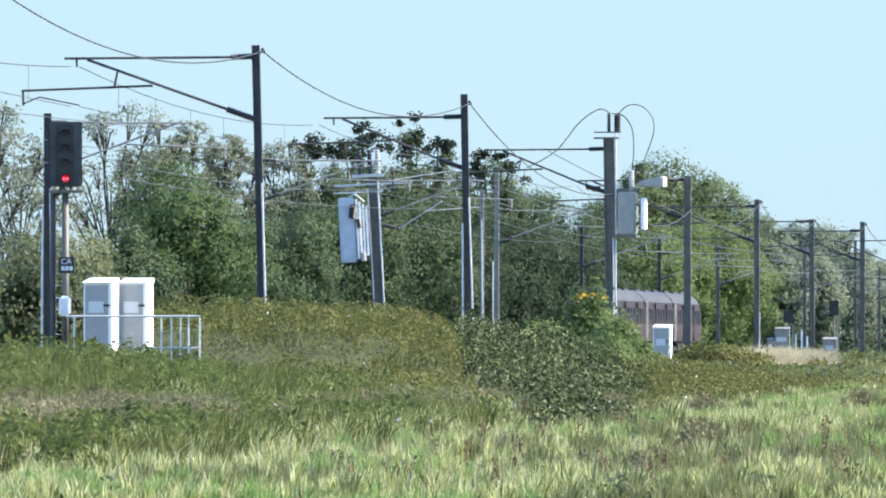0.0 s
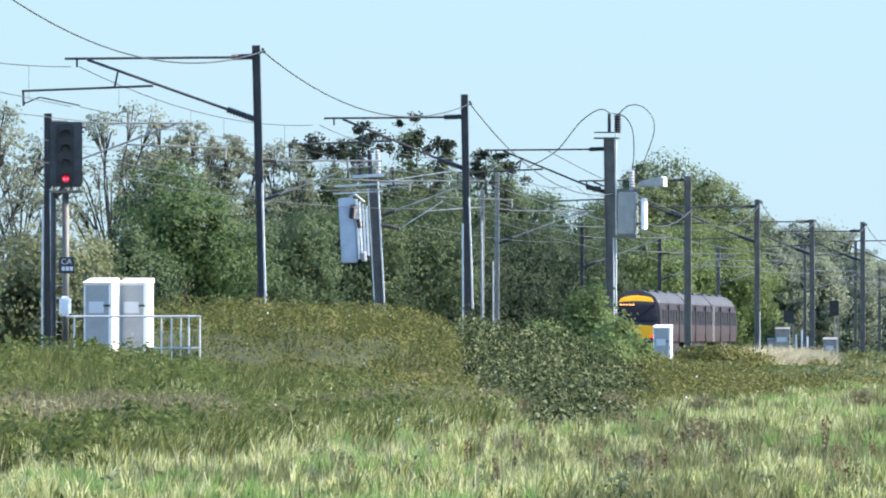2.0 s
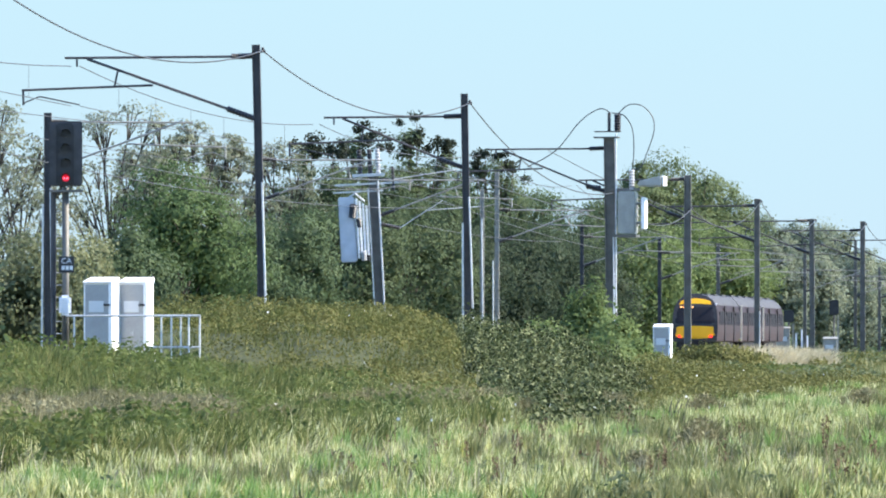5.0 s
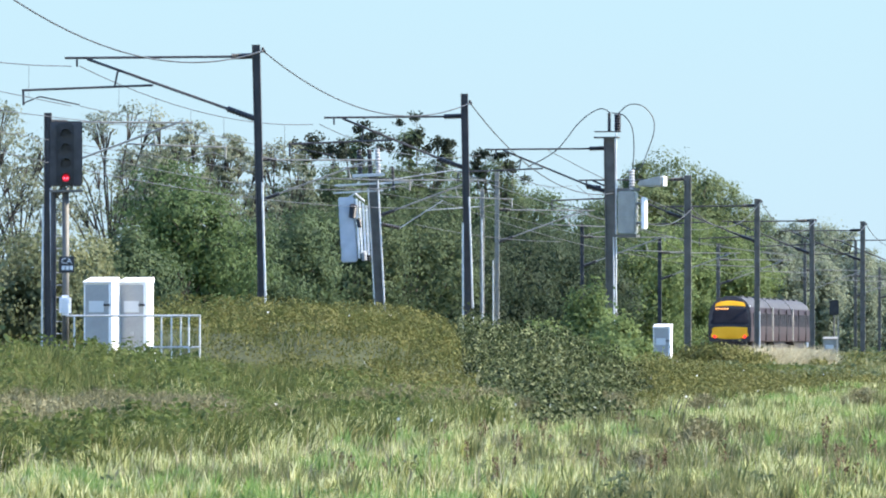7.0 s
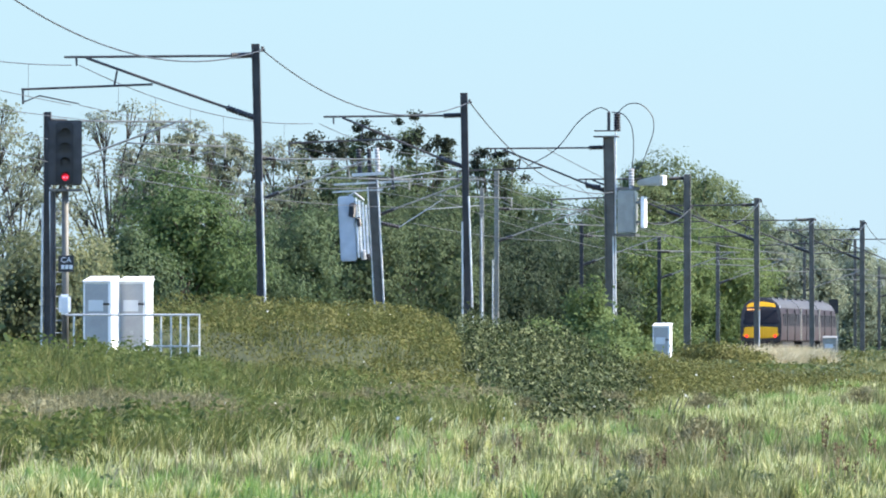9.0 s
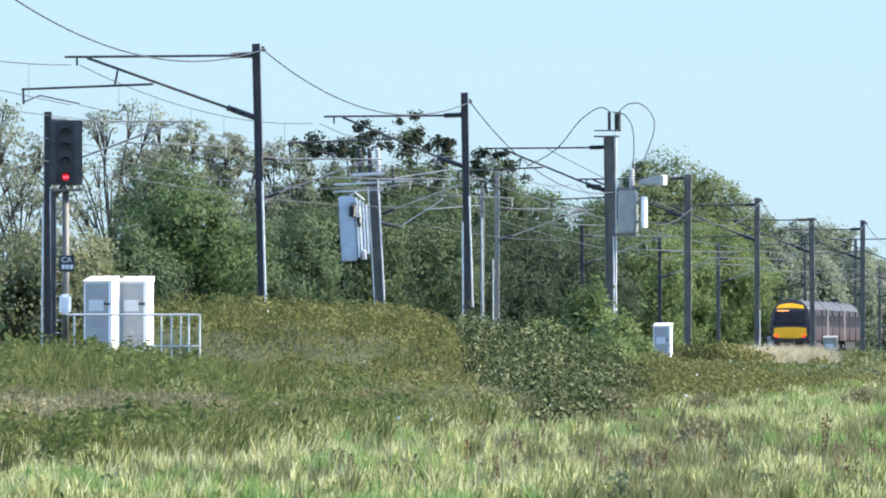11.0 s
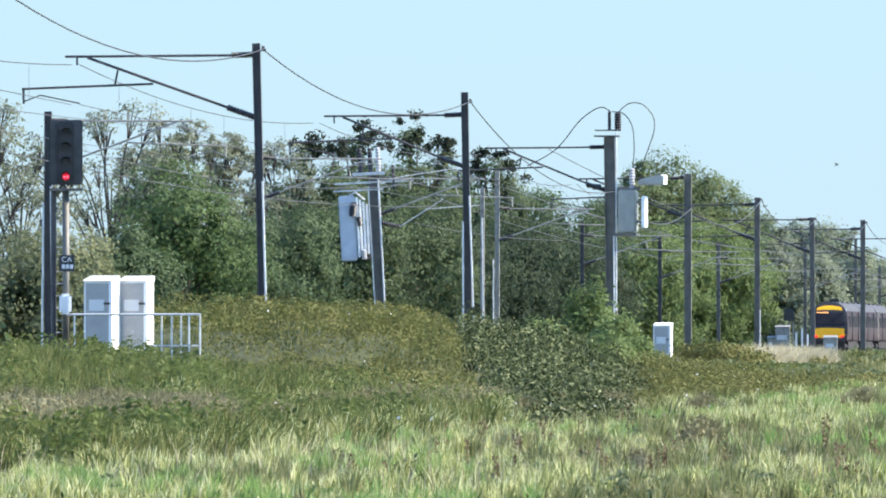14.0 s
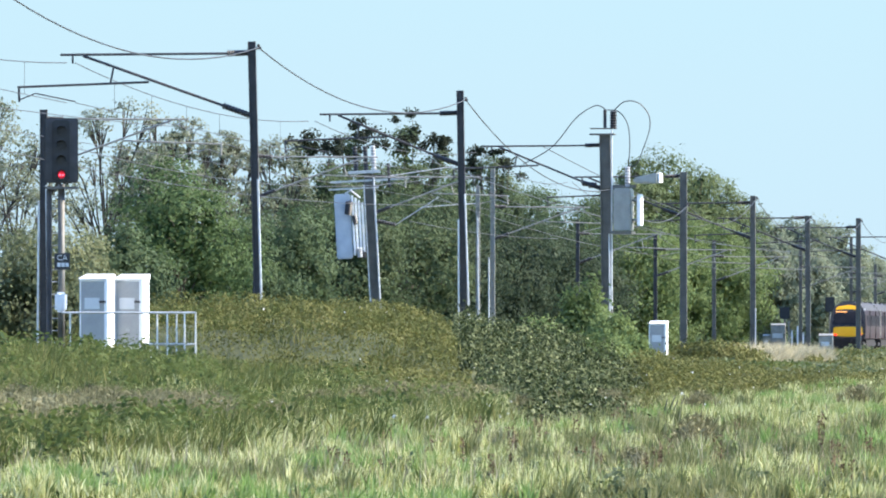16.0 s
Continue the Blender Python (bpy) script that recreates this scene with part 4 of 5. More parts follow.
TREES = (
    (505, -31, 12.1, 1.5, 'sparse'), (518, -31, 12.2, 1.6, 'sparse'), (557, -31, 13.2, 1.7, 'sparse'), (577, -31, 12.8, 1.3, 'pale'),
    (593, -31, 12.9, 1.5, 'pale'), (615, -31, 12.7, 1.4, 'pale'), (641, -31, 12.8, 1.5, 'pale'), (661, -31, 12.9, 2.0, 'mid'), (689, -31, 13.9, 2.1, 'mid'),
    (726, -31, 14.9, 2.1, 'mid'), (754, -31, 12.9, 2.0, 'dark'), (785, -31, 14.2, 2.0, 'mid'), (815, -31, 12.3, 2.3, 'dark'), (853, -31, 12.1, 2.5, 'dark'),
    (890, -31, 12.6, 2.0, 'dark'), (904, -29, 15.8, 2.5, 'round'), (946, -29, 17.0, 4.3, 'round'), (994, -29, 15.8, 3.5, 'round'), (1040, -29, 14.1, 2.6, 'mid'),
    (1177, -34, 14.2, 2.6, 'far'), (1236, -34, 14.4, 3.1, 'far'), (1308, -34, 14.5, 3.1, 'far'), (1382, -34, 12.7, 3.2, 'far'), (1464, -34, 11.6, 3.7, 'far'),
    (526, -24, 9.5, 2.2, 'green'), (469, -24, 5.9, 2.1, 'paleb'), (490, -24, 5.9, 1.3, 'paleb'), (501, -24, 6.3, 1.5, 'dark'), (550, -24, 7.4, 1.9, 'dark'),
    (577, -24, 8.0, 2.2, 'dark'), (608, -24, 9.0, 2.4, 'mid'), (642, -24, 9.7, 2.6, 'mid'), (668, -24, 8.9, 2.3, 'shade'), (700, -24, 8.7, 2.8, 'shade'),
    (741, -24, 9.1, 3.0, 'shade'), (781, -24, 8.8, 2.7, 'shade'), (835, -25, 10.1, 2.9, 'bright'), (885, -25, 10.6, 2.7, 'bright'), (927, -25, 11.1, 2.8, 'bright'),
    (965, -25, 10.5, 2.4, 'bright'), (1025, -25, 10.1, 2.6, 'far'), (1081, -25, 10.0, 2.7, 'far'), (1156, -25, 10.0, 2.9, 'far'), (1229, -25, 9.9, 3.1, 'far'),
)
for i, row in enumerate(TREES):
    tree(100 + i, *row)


# ---- plants on the bank and in the field ----
def ground_points(rng, n, y0, y1, v0, v1, keep=None):
    """Places on the ground between two distances and two offsets from the line, thinner further away."""
    y = np.exp(rng.uniform(np.log(y0), np.log(y1), n))
    v = rng.uniform(v0, v1, n)
    x = across(y, v)
    ok = np.abs(x) < 0.041 * y + 1.2
    if keep is not None:
        ok &= keep(y, v, rng)
    y, v = y[ok], v[ok]
    return np.stack([across(y, v), y, height(y, v)], 1), y, v


def stuff(name, me, label, category):
    return tagged(new(name, me), label, category, kind="stuff")


def patchy(y, v, k=1.0, off=0.0):
    return np.sin(v * 0.9 * k + off) * np.sin(y * 0.23 * k + 1.7 * np.sin(v * 0.5 + off)) + 0.5 * np.sin(y * 0.61 * k + v * 1.1 + off * 2)


def lumps(y, v, seed=0, size=1.0):
    """Uneven growth, 0 to 1: tussocks and hollows of many sizes."""
    g = np.random.default_rng(500 + seed)
    s = np.zeros(len(y))
    for k in range(14):
        long = size * g.uniform(0.5, 3.0)
        a = g.uniform(0, np.pi)
        s += np.sin(2 * np.pi * (v * np.cos(a) + y * 0.45 * np.sin(a)) / long + g.uniform(0, 6.3)) * long ** 0.4
    return 1 / (1 + np.exp(-0.75 * s))


def thicket_width(y):
    return np.clip(3.9 + (y - 250) * 0.028, 1.8, 6.2) + 0.45 * np.sin(y * 0.19) + 0.3 * np.sin(y * 0.43 + 1.0)


def thicket(y, v):
    """Where the dark brambles beside the mound grow."""
    u = v - thicket_line(y)
    return (u > 0) & (u < thicket_width(y)) & (y > 194) & (y < 388)


def blanket(y, v, rise, rng, depth=0.4):
    """Leaves near the top of a growth of height rise(y, v): their places, and the way its surface faces."""
    a = rise(y, v)
    sv = (rise(y, v + 0.12) - a) / 0.12
    sy = (rise(y + 0.3, v) - a) / 0.3
    way = np.stack([-sv, -sy, np.full(len(y), 0.75)], 1)
    way /= np.linalg.norm(way, axis=1)[:, None]
    z = height(y, v) + a * (1 - depth * rng.uniform(0, 1, len(y)) ** 1.6) + rng.normal(0, 0.02, len(y))
    return np.stack([across(y, v), y, z], 1), way


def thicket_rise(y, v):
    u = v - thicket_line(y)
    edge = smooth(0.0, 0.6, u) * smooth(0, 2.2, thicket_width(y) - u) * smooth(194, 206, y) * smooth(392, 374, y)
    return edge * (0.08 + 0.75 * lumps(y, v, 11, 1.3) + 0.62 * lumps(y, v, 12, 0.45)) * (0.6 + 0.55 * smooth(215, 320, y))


def mound_rise(y, v):
    return 0.02 + 0.34 * lumps(y, v, 4, 2.2) + 0.42 * lumps(y, v, 5, 0.6)


def shelf_clear(y, v):
    return ~((np.abs(y - 276) < 2.8) & (v < 3.3))


def foot(y, v):
    """How far a place lies out in the field, past the uneven foot of the bank."""
    return v - 16.2 - 0.9 * patchy(y, v)


rng = np.random.default_rng(7)
# meadow, in tussocks
c, y, v = ground_points(rng, 64000, 110, 700, 11, 62, lambda y, v, g: (foot(y, v) + g.normal(0, 0.5, len(v)) > 0) & ~thicket(y, v))
k = rng.integers(0, len(y), 620000)
y, v = y[k] + rng.normal(0, 0.22, len(k)), v[k] + rng.normal(0, 0.05, len(k)) * (y[k] / 160)
tuss = rng.uniform(0.55, 1.5, len(c))[k]
p = np.stack([across(y, v), y, height(y, v)], 1)
hh = np.clip((0.1 + 0.24 * lumps(y, v, 1)) * tuss * rng.uniform(0.5, 1.35, len(y)) * (0.75 + 0.35 * smooth(120, 260, y)), 0.05, 0.55)
pick = patchy(y, v, 0.5, 6.0) + rng.normal(0, 0.35, len(c))[k]
out_right = smooth(0.0, 2.5, p[:, 0]) * smooth(215, 180, y)
weedy = patchy(y, v, 0.8, 9.0) + rng.normal(0, 0.35, len(c))[k] + 0.9 * out_right > 0.75
wide = rng.uniform(0.012, 0.03, len(y)) * (y / 170) ** 0.7
for name, ok, material, label in (("meadow_grass", (pick < 0.6) & ~weedy, GRASS, "long yellow-green meadow grass, sunlit"), ("lush_grass", (pick >= 0.6) & ~weedy, GRASS_LUSH, "patches of fresh green grass in the meadow"),
                                  ("meadow_weeds", weedy, GRASS_WEEDY, "dull olive weedy patches in the meadow")):
    stuff(name, blades_mesh(name, p[ok], hh[ok], wide[ok] * 1.25, material, rng, 0.2), label, "grass")
# a short dark sward between the tussocks
p, y, v = ground_points(rng, 260000, 110, 700, 11, 62, lambda y, v, g: foot(y, v) + g.normal(0, 0.5, len(v)) > 0)
stuff("meadow_sward", blades_mesh("meadow_sward", p, rng.uniform(0.04, 0.13, len(y)), rng.uniform(0.02, 0.04, len(y)), GRASS_SHORT, rng, 0.5), "short green grass between the tussocks", "grass")
# leafy weeds standing in the meadow
c, y, v = ground_points(rng, 2600, 112, 330, 15, 40, lambda y, v, g: (foot(y, v) > 0) & (patchy(y, v, 0.7, 3.0) + g.normal(0, 0.4, len(v)) + 0.8 * smooth(0, 3, across(y, v)) * smooth(230, 180, y) > 0.5))
k = np.repeat(np.arange(len(y)), 60)
tall = rng.uniform(0.12, 0.34, len(y))[k]
up = rng.uniform(0.1, 1, len(k))
p = c[k] + np.stack([rng.normal(0, 0.05, len(k)), rng.normal(0, 0.12, len(k)), up * tall], 1)
stuff("field_weeds", leaves_mesh("field_weeds", p, rng.uniform(0.015, 0.045, len(k)), WEED, rng, 0.2, 2.2), "grey-green leafy weeds standing in the meadow", "weeds")
# bank grass and nettles
p, y, v = ground_points(rng, 300000, 140, 385, -2.0, 17.5, lambda y, v, g: shelf_clear(y, v) & (~thicket(y, v) | (g.uniform(0, 1, len(v)) < 0.1)))
low = np.where((y < 280) & (y > 244) & (v < 7), 0.4, 1)
on_mound = (y > 276 - 5.2 * np.maximum(0, v - 3.5))
blade = np.clip((0.08 + 0.68 * lumps(y, v, 2)) * rng.uniform(0.5, 1.4, len(y)), 0.06, 0.8) * low * np.where(on_mound, 0.62, 1)
stuff("bank_grass", blades_mesh("bank_grass", p, blade, rng.uniform(0.018, 0.038, len(y)), GRASS_DARK, rng, 0.32), "rough green grass covering the railway bank", "grass")
p, y, v = ground_points(rng, 300000, 140, 300, 1.0, 17, lambda y, v, g: (patchy(y, v, 0.8, 1.0) + g.normal(0, 0.3, len(v)) > 0.0) & (y < 276 - 5.2 * np.maximum(0, v - 3.5) + g.normal(0, 6, len(v))) & shelf_clear(y, v))


def nettle_rise(y, v):
    return (0.04 + 0.5 * lumps(y, v, 3, 1.6) + 0.34 * lumps(y, v, 6, 0.5)) * np.where((y < 280) & (y > 244) & (v < 7), 0.35, 1)


p, way = blanket(y, v, nettle_rise, rng, 0.7)
stuff("nettles", leaves_mesh("nettles", p, rng.uniform(0.03, 0.075, len(y)), NETTLE, rng, 0.5, 2.0, out=way, loose=0.6), "dense dark green nettles and weeds on the bank", "nettles")
# pale long grass at the foot of the mound
c, y, v = ground_points(rng, 9000, 150, 262, 9.5, 17.3, lambda y, v, g: (v > 11.5 + 0.9 * patchy(y, v, 0.9, 4.0) + 2.5 * smooth(200, 160, y) + g.normal(0, 0.8, len(v))) & (v < thicket_line(y) + 0.5))
k = rng.integers(0, len(y), 70000)
y, v = y[k] + rng.normal(0, 0.3, len(k)), v[k] + rng.normal(0, 0.06, len(k))
p = np.stack([across(y, v), y, height(y, v)], 1)
stuff("tall_grass", blades_mesh("tall_grass", p, rng.uniform(0.2, 0.62, len(c))[k] * rng.uniform(0.7, 1.2, len(k)), rng.uniform(0.012, 0.026, len(k)), GRASS, rng, 0.28), "tall pale grass tufts at the foot of the bank", "grass")
# undergrowth below the trees
n = 42000
y = np.exp(rng.uniform(np.log(400), np.log(1500), n))
v = rng.normal(-30, 2.0, n)
z = rng.uniform(0, 1, n) ** 0.8 * (3.0 + 1.5 * lumps(y * 0.1, v * 0.1, 8)) + 0.1
stuff("undergrowth", leaves_mesh("undergrowth", np.stack([across(y, v), y, z], 1), rng.uniform(0.2, 0.45, n), LEAF_DARK, rng), "dark green undergrowth below the trees", "undergrowth")
# brambles on the mound
p, y, v = ground_points(rng, 330000, 222, 376, -1.5, 16.6, lambda y, v, g: (y > 276 - 5.2 * np.maximum(0, v - 3.5) + g.normal(0, 4, len(v))) & ((v > 3.5) | (y > 283)) & ~thicket(y, v))
p, way = blanket(y, v, mound_rise, rng, 0.75)
stuff("bramble_cover", leaves_mesh("bramble_cover", p, rng.uniform(0.035, 0.08, len(y)), BRAMBLE, rng, 0.5, 1.4, out=way, loose=0.55), "brownish green bramble blanket over a mound", "brambles")
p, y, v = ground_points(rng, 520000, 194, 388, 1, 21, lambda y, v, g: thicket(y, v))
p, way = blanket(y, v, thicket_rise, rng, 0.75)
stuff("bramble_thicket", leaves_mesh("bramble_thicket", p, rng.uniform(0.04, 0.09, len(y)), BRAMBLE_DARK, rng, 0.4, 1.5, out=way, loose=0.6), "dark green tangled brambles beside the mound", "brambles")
# weeds along the line further off
p, y, v = ground_points(rng, 120000, 380, 1100, -2.5, 16, lambda y, v, g: (g.uniform(0, 1, len(v)) < 0.9) & ~((y > 505) & (y < 575) & (v > 1.2) & (v < 4.8)))
p[:, 2] += rng.uniform(0, 1, len(y)) ** 0.7 * (np.clip(0.12 + 0.3 * patchy(y * 0.5, v) + 0.22 * lumps(y * 0.4, v, 21, 1.6), 0.05, 0.8) * np.where((y > 440) & (y < 545), 0.45, 1) + np.where(v < 0.5, 0.2, 0))
brown = patchy(y * 0.4, v, 0.8, 2.5) + rng.normal(0, 0.4, len(y)) > 0.1
stuff("lineside_weeds", leaves_mesh("lineside_weeds", p[~brown], rng.uniform(0.07, 0.16, (~brown).sum()), WEED, rng, 0.4, 1.8), "green weeds along the line", "weeds")
stuff("brown_weeds", leaves_mesh("brown_weeds", p[brown], rng.uniform(0.07, 0.16, brown.sum()), BRAMBLE, rng, 0.2, 1.8), "brownish weeds along the line", "weeds")
# rough grass between the brambles and the line further off
p, y, v = ground_points(rng, 90000, 262, 640, 2.0, 19, lambda y, v, g: ~thicket(y, v) & (v > 21.5 - 0.05 * (y - 250)) & (patchy(y * 0.5, v, 1.0, 7.0) + g.normal(0, 0.4, len(v)) > -0.1))
stuff("rough_grass", blades_mesh("rough_grass", p, np.clip((0.1 + 0.45 * lumps(y * 0.5, v, 22)) * rng.uniform(0.6, 1.3, len(y)), 0.08, 0.7), rng.uniform(0.02, 0.04, len(y)) * (y / 300) ** 0.6, GRASS_WEEDY, rng, 0.3), "rough olive grass along the foot of the line", "grass")
# straw-coloured grass by the line
p, y, v = ground_points(rng, 20000, 512, 566, 1.7, 4.4)
stuff("dry_grass", blades_mesh("dry_grass", p, rng.uniform(0.35, 0.95, len(y)) * (0.5 + lumps(y, v, 9)), 0.032, STRAW, rng, 0.5), "bleached straw-coloured dry grass", "grass")
p, y, v = ground_points(rng, 26000, 500, 1100, -2.9, 0.6)
stuff("verge_grass", blades_mesh("verge_grass", p, rng.uniform(0.35, 0.75, len(y)), 0.04, GRASS_DARK, rng, 0.4), "rough grass on the verge of the track bed", "grass")
# clumps of dead flower heads and dry stalks at the foot of the bank and in the field
spots = [(rng.uniform(146, 182), rng.uniform(12.0, 16.0), rng.uniform(0.22, 0.5)) for k in range(30)] + [(rng.uniform(200, 245), rng.uniform(13.0, 17.0), rng.uniform(0.15, 0.4)) for k in range(14)] + [(rng.uniform(122, 330), rng.uniform(17, 34), rng.uniform(0.08, 0.26)) for k in range(12)]
pp, qq = [], []
for yy, vv, rr in spots:
    n = int(3000 * rr)
    a = vv + rng.normal(0, rr, n)
    b = yy + rng.normal(0, rr * 2, n)
    top = (0.46 + 0.7 * rr) * np.exp(-((a - vv) / rr) ** 2 * 0.3)
    z = height(b, a)
    pp.append(np.stack([across(b, a), b, z + rng.uniform(0.5, 1.1, n) * top], 1))
    qq.append(np.stack([across(b, a), b, z, top * rng.uniform(0.7, 1.4, n)], 1))
pp, qq = np.concatenate(pp), np.concatenate(qq)
stuff("dead_umbels", leaves_mesh("dead_umbels", pp, rng.uniform(0.025, 0.05, len(pp)), DEAD, rng, 0.0, 2.0), "grey-brown dead flower heads among the grass", "weeds")
stuff("dead_stems", blades_mesh("dead_stems", qq[:, :3], qq[:, 3], rng.uniform(0.01, 0.024, len(qq)), DEAD, rng, 0.3), "brown dead stems standing in clumps", "weeds")
p, y, v = ground_points(rng, 26000, 118, 420, 11, 40, lambda y, v, g: patchy(y, v, 0.9, 5.0) + g.normal(0, 0.4, len(v)) > 0.3)
stuff("dry_stalks", blades_mesh("dry_stalks", p, rng.uniform(0.3, 0.65, len(y)), rng.uniform(0.006, 0.014, len(y)), DRY, rng, 0.22), "tall straw-coloured dry stalks in the grass", "weeds")
# brown dock stalks with seed heads, standing singly in the meadow
docks, heads = [], []
for k in range(46):
    yy = rng.uniform(122, 210)
    vv = 33.5 - 0.0864 * yy + rng.uniform(-0.008, 0.039) * yy
    for q in range(int(rng.integers(2, 5))):
        a, b = vv + rng.normal(0, 0.06), yy + rng.normal(0, 0.2)
        tall = rng.uniform(0.3, 0.55)
        z = float(height(b, a))
        docks.append((across(b, a), b, z, tall))
        up = rng.uniform(0.35, 1.0, 26)
        heads.append(np.stack([across(b, a) + rng.normal(0, 0.014, 26), b + rng.normal(0, 0.014, 26), z + up * tall], 1))
docks, heads = np.array(docks), np.concatenate(heads)
stuff("dock_stalks", blades_mesh("dock_stalks", docks[:, :3], docks[:, 3], 0.016, DOCK, rng, 0.05), "brown dock stalks standing in the meadow", "weeds")
stuff("dock_seed_heads", leaves_mesh("dock_seed_heads", heads, rng.uniform(0.018, 0.034, len(heads)), DOCK, rng, 0.0, 1.4), "rusty brown dock seed heads", "weeds")
# white flowers
p, y, v = ground_points(rng, 170, 170, 420, 2, 20)
p[:, 2] += rng.uniform(0.35, 0.7, len(y))
stuff("white_flowers", leaves_mesh("white_flowers", p, rng.uniform(0.04, 0.075, len(y)), PETAL, rng, 0.0, 1.0), "small white bindweed flowers on the bank", "flowers")


def bush(seed, y, v, r, deep, h, material, n, size, label):
    """A mounded bush: many leaves in overlapping clumps on arching stems."""
    g = np.random.default_rng(seed)
    z = float(height(y, v))
    t = thing("bush", pose(across(y, v), y, z - 0.05), label, "bush", "bushes")
    k = 90
    d = g.normal(size=(k, 3))
    d[:, 2] = np.abs(d[:, 2])
    d /= np.linalg.norm(d, axis=1)[:, None]
    c = d * (g.uniform(0.3, 1, k) ** 0.4)[:, None] * np.array([r, deep, h * 0.92])
    stems = nb()
    for i in range(0, k, 4):
        e = Vector(c[i])
        tube(stems, [(0.1 * e.x, 0.1 * e.y, 0), (0.5 * e.x, 0.5 * e.y, 0.75 * e.z), e], [0.03, 0.02, 0.006], 5)
    part("stems", stems, BARK, t)
    p = (c[g.integers(0, k, n)] + g.normal(size=(n, 3)) * np.array([r * 0.17, r * 0.17, h * 0.11]))
    p[:, 2] = np.maximum(p[:, 2], 0.02)
    way = p / np.array([r, deep, h]) + g.normal(size=(n, 3)) * 0.2
    way /= np.linalg.norm(way, axis=1)[:, None] + 1e-9
    ob = new("foliage", leaves_mesh("foliage", p, g.uniform(0.6, 1.3, n) * size, material, g, 0.3, 1.5, out=way, loose=0.7))
    ob.parent = t
    return t


for i, row in enumerate((
        (172, 12.9, 0.45, 1.0, 0.6, DEAD, 4500, 0.035, "grey-brown dead weed clump at the foot of the bank"),
        (170, 11.9, 0.5, 1.0, 0.55, DEAD, 4500, 0.035, "grey-brown dead weed clump at the foot of the bank"),
        (176, 14.0, 0.4, 1.0, 0.62, DEAD, 4500, 0.035, "grey-brown dead weed clump at the foot of the bank"),
        (184, 14.6, 0.4, 1.0, 0.5, DEAD, 4000, 0.035, "grey-brown dead weed clump at the foot of the bank"),
        (182, 15.6, 0.45, 1.0, 0.45, DEAD, 4000, 0.035, "grey-brown dead weed clump at the foot of the bank"),
        (138, 20.2, 0.3, 0.6, 0.35, DEAD, 2500, 0.03, "grey-brown dead weed clump in the meadow"),
        (132, 24.4, 0.25, 0.6, 0.4, DEAD, 2500, 0.03, "grey-brown dead weed clump in the meadow"),
        (266, 2.2, 0.6, 1.5, 1.3, NETTLE, 6000, 0.08, "nettle clump in front of the cabinets"),
        (268.5, 3.2, 0.5, 1.2, 1.12, NETTLE, 5000, 0.08, "nettle clump in front of the cabinets"),
        (246, 3.2, 0.9, 2.5, 1.1, NETTLE, 8000, 0.08, "tall nettle clump beside the signal"),
        (240, 4.3, 0.8, 2.5, 0.75, NETTLE, 7000, 0.08, "nettle clump on the bank"),
        (258, 2.0, 0.7, 2.5, 1.0, NETTLE, 6000, 0.08, "nettle clump beside the signal"),
        (400, 4.1, 1.15, 1.6, 3.1, LEAF_BRIGHT, 12000, 0.1, "fresh green sapling thicket above the brambles"),
        (396, 5.3, 1.0, 1.6, 2.0, LEAF_BRIGHT, 9000, 0.1, "fresh green sapling thicket above the brambles"),
        (392, 6.3, 0.9, 1.6, 1.3, LEAF_BRIGHT, 7000, 0.1, "low fresh green sapling thicket above the brambles"),
        (480, 3.6, 1.9, 3.0, 1.25, BRAMBLE, 11000, 0.1, "brownish bush beside the line"),
        (440, 8.5, 2.2, 4.0, 0.6, NETTLE, 12000, 0.1, "low green bush beside the line"),
        (505, 3.0, 1.6, 3.0, 1.0, BRAMBLE, 9000, 0.1, "brownish bush beside the line"),
        (380, 4.0, 0.9, 1.6, 2.1, LEAF_BRIGHT, 9000, 0.1, "fresh green sapling thicket above the brambles"),
        (385, 5.8, 1.0, 1.6, 1.4, LEAF_BRIGHT, 8000, 0.1, "low fresh green sapling thicket above the brambles"),
        (540, 3.0, 2.2, 4.0, 0.75, BRAMBLE, 9000, 0.14, "brownish bush beside the line"),
        (690, 3.5, 3.0, 5.0, 0.8, BRAMBLE, 9000, 0.16, "brownish bush beside the line"))):
    bush(40 + i, *row)


# ---- stick in the grass ----
sx, sy = -1.6, 165.0
stick = tagged(part("stick", tube(nb(), [(0, 0, -0.2), (0.03, 0, 0.1), (0.11, 0.02, 0.36), (0.14, 0.02, 0.42)], [0.02, 0.024, 0.022, 0.012], 7), BLACK), "short dark stick leaning in the grass", "stick")
stick.matrix_basis = pose(sx, sy, float(height(sy, sx + 33.5 - 0.0864 * sy)))

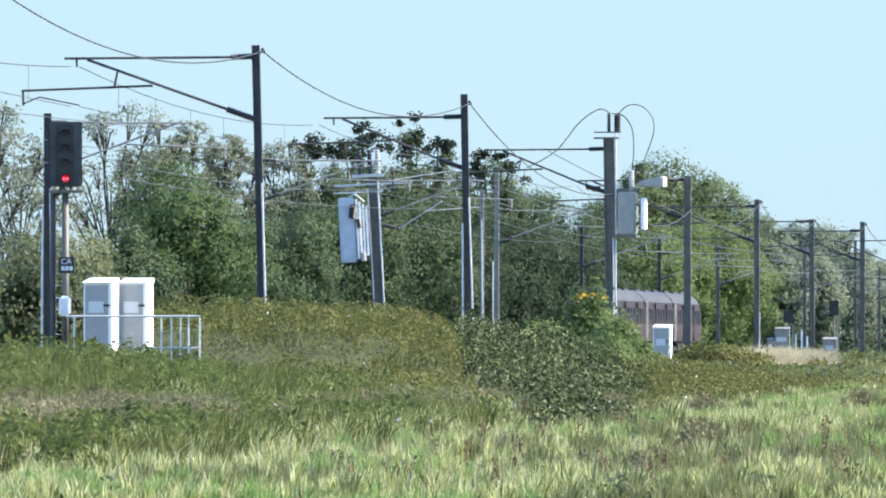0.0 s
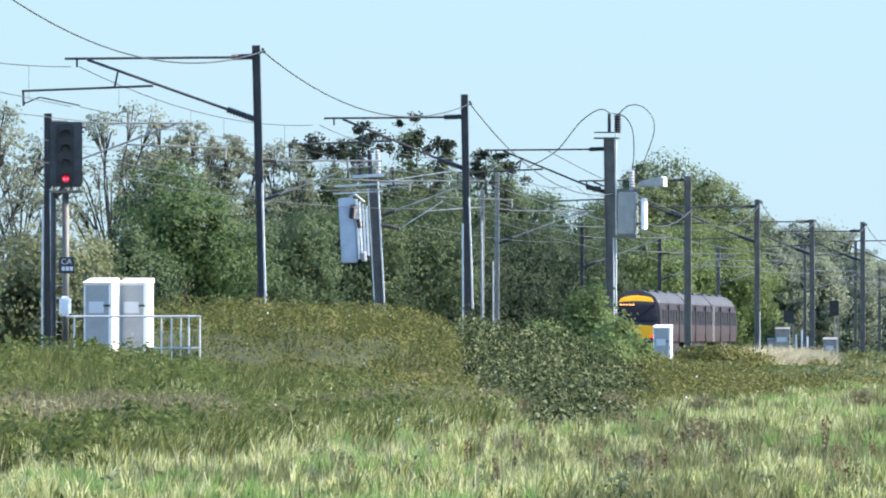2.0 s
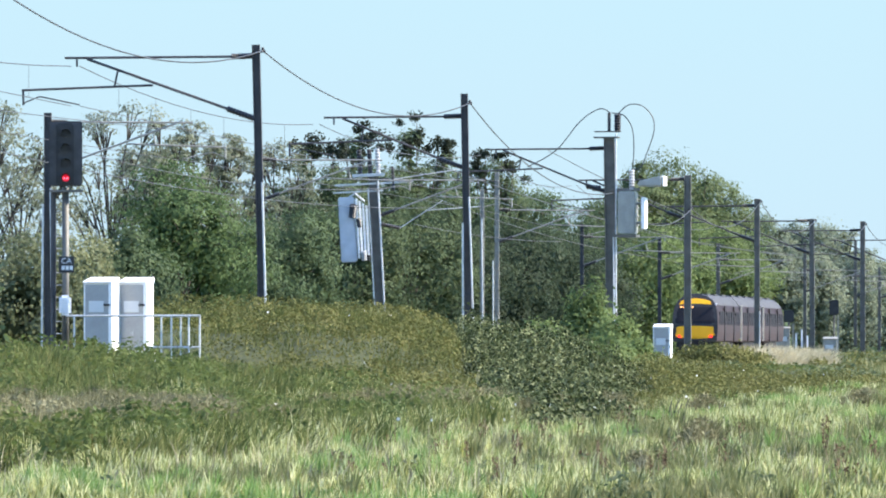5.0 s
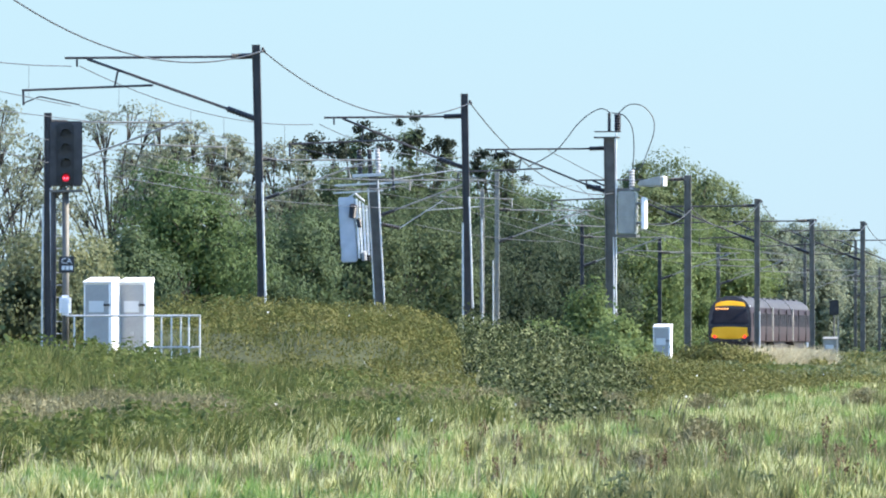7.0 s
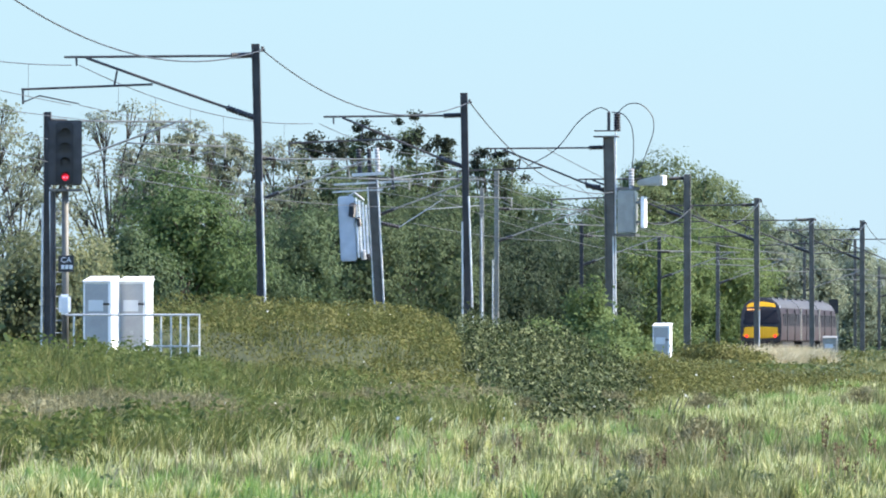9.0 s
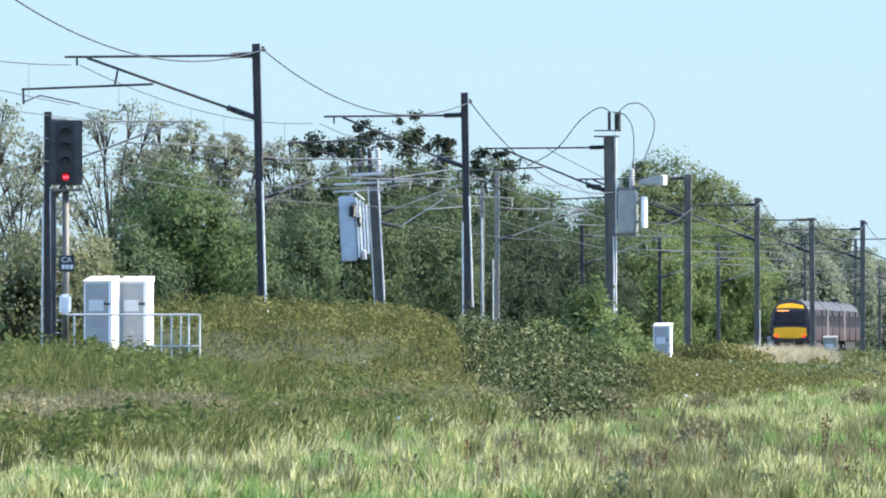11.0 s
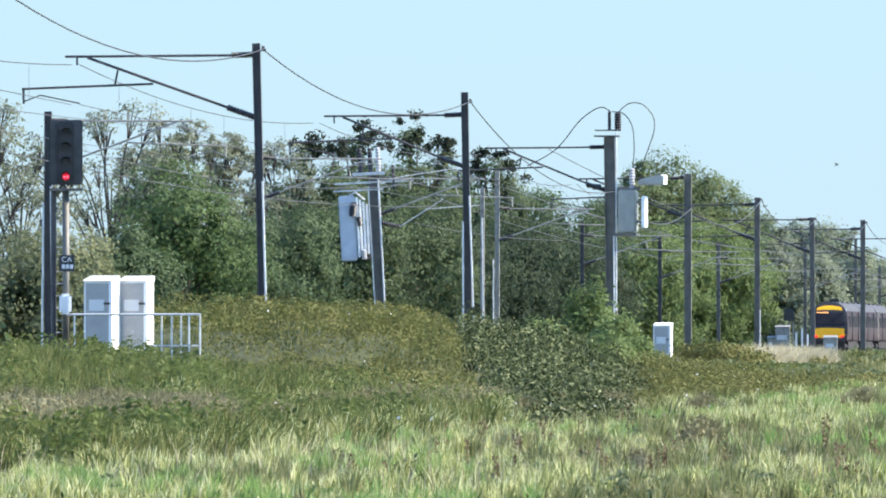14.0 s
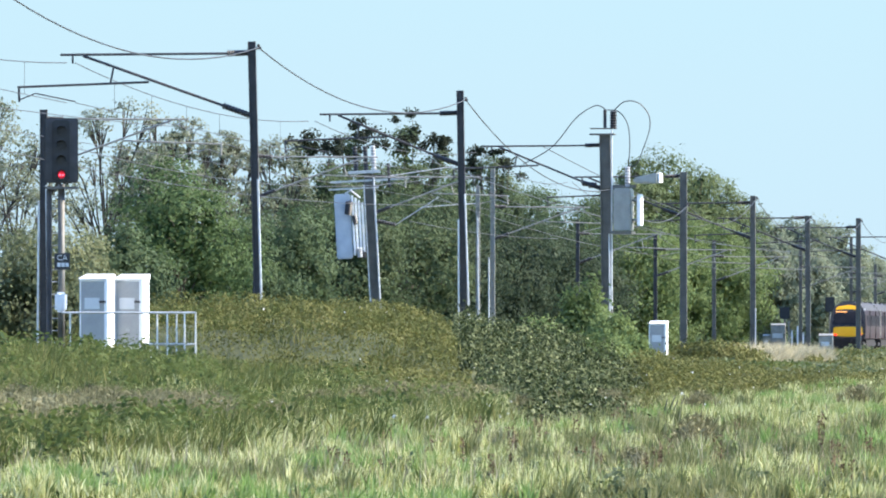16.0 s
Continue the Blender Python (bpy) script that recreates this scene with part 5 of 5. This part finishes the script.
for dx, lean, tall in ((0.0, 0.1, 0.3), (0.1, 0.16, 0.36), (0.17, 0.14, 0.26), (0.27, 0.2, 0.38), (0.36, 0.17, 0.3)):
    stalk = tagged(part("stalk", tube(nb(), [(0, 0, -0.2), (lean * 0.4, 0, tall * 0.6), (lean, 0.02, tall + 0.12)], [0.014, 0.018, 0.008], 6), BLACK), "dark dead stalk leaning among green weeds", "stalk", "dark stalks")
    stalk.matrix_basis = pose(4.7 + dx, 237.0, float(height(237.0, 4.7 + dx + 33.5 - 0.0864 * 237.0)) + 0.05)

# ---- bird ----
def bird():
    t = thing("bird", pose(0, 1200, 14), "small dark bird flying over the trees", "bird")
    part("body", tube(nb(), [(-0.2, 0, 0), (-0.08, 0, 0.01), (0.08, 0, 0.01), (0.17, 0, 0.03), (0.22, 0, 0.02)], [0.015, 0.06, 0.065, 0.04, 0.008], 8), BLACK, t)
    wings = []
    for s in (-1, 1):
        bm = nb()
        rows = [[bm.verts.new((x0, s * y, z)), bm.verts.new((x1, s * y, z)), bm.verts.new((x1, s * y, z - 0.015)), bm.verts.new((x0, s * y, z - 0.015))] for y, x0, x1, z in ((0.03, -0.08, 0.09, 0.03), (0.2, -0.09, 0.08, 0.06), (0.42, -0.1, -0.04, 0.05))]
        for a, b in zip(rows, rows[1:]):
            for k in range(4):
                bm.faces.new((a[k], a[(k + 1) % 4], b[(k + 1) % 4], b[k]))
        bm.faces.new(rows[-1])
        wings.append(part("wing", bm, BLACK, t))
    part("tail", box(nb(), -0.32, -0.18, -0.04, 0.04, -0.005, 0.01), BLACK, t)
    return t, wings


the_bird, bird_wings = bird()


# ---- what moves ----
def motions():
    rows = []
    for i in range(17):
        y = 579.5 + 16.7 * i
        rows.append((float(i), pose(across(y, -9), y, RAIL, 0, 0, ALONG)))
    walk(the_train, rows)
    # the bird climbs from behind the trees to the open sky, beating its wings
    rows, left, right = [], [], []
    for i in range(161):
        t = i / 10
        x = 34.8 + 7.0 * (t - 13)
        z = 19.2 + 1.35 * (t - 13)
        rows.append((t, pose(x, 1200, z, 8, -10, 25)))
        beat = 28 * math.sin(t * 14.0)
        left.append((t, pose(0, 0, 0, -beat, 0, 0)))
        right.append((t, pose(0, 0, 0, beat, 0, 0)))
    walk(the_bird, rows)
    walk(bird_wings[0], left)
    walk(bird_wings[1], right)


motions()
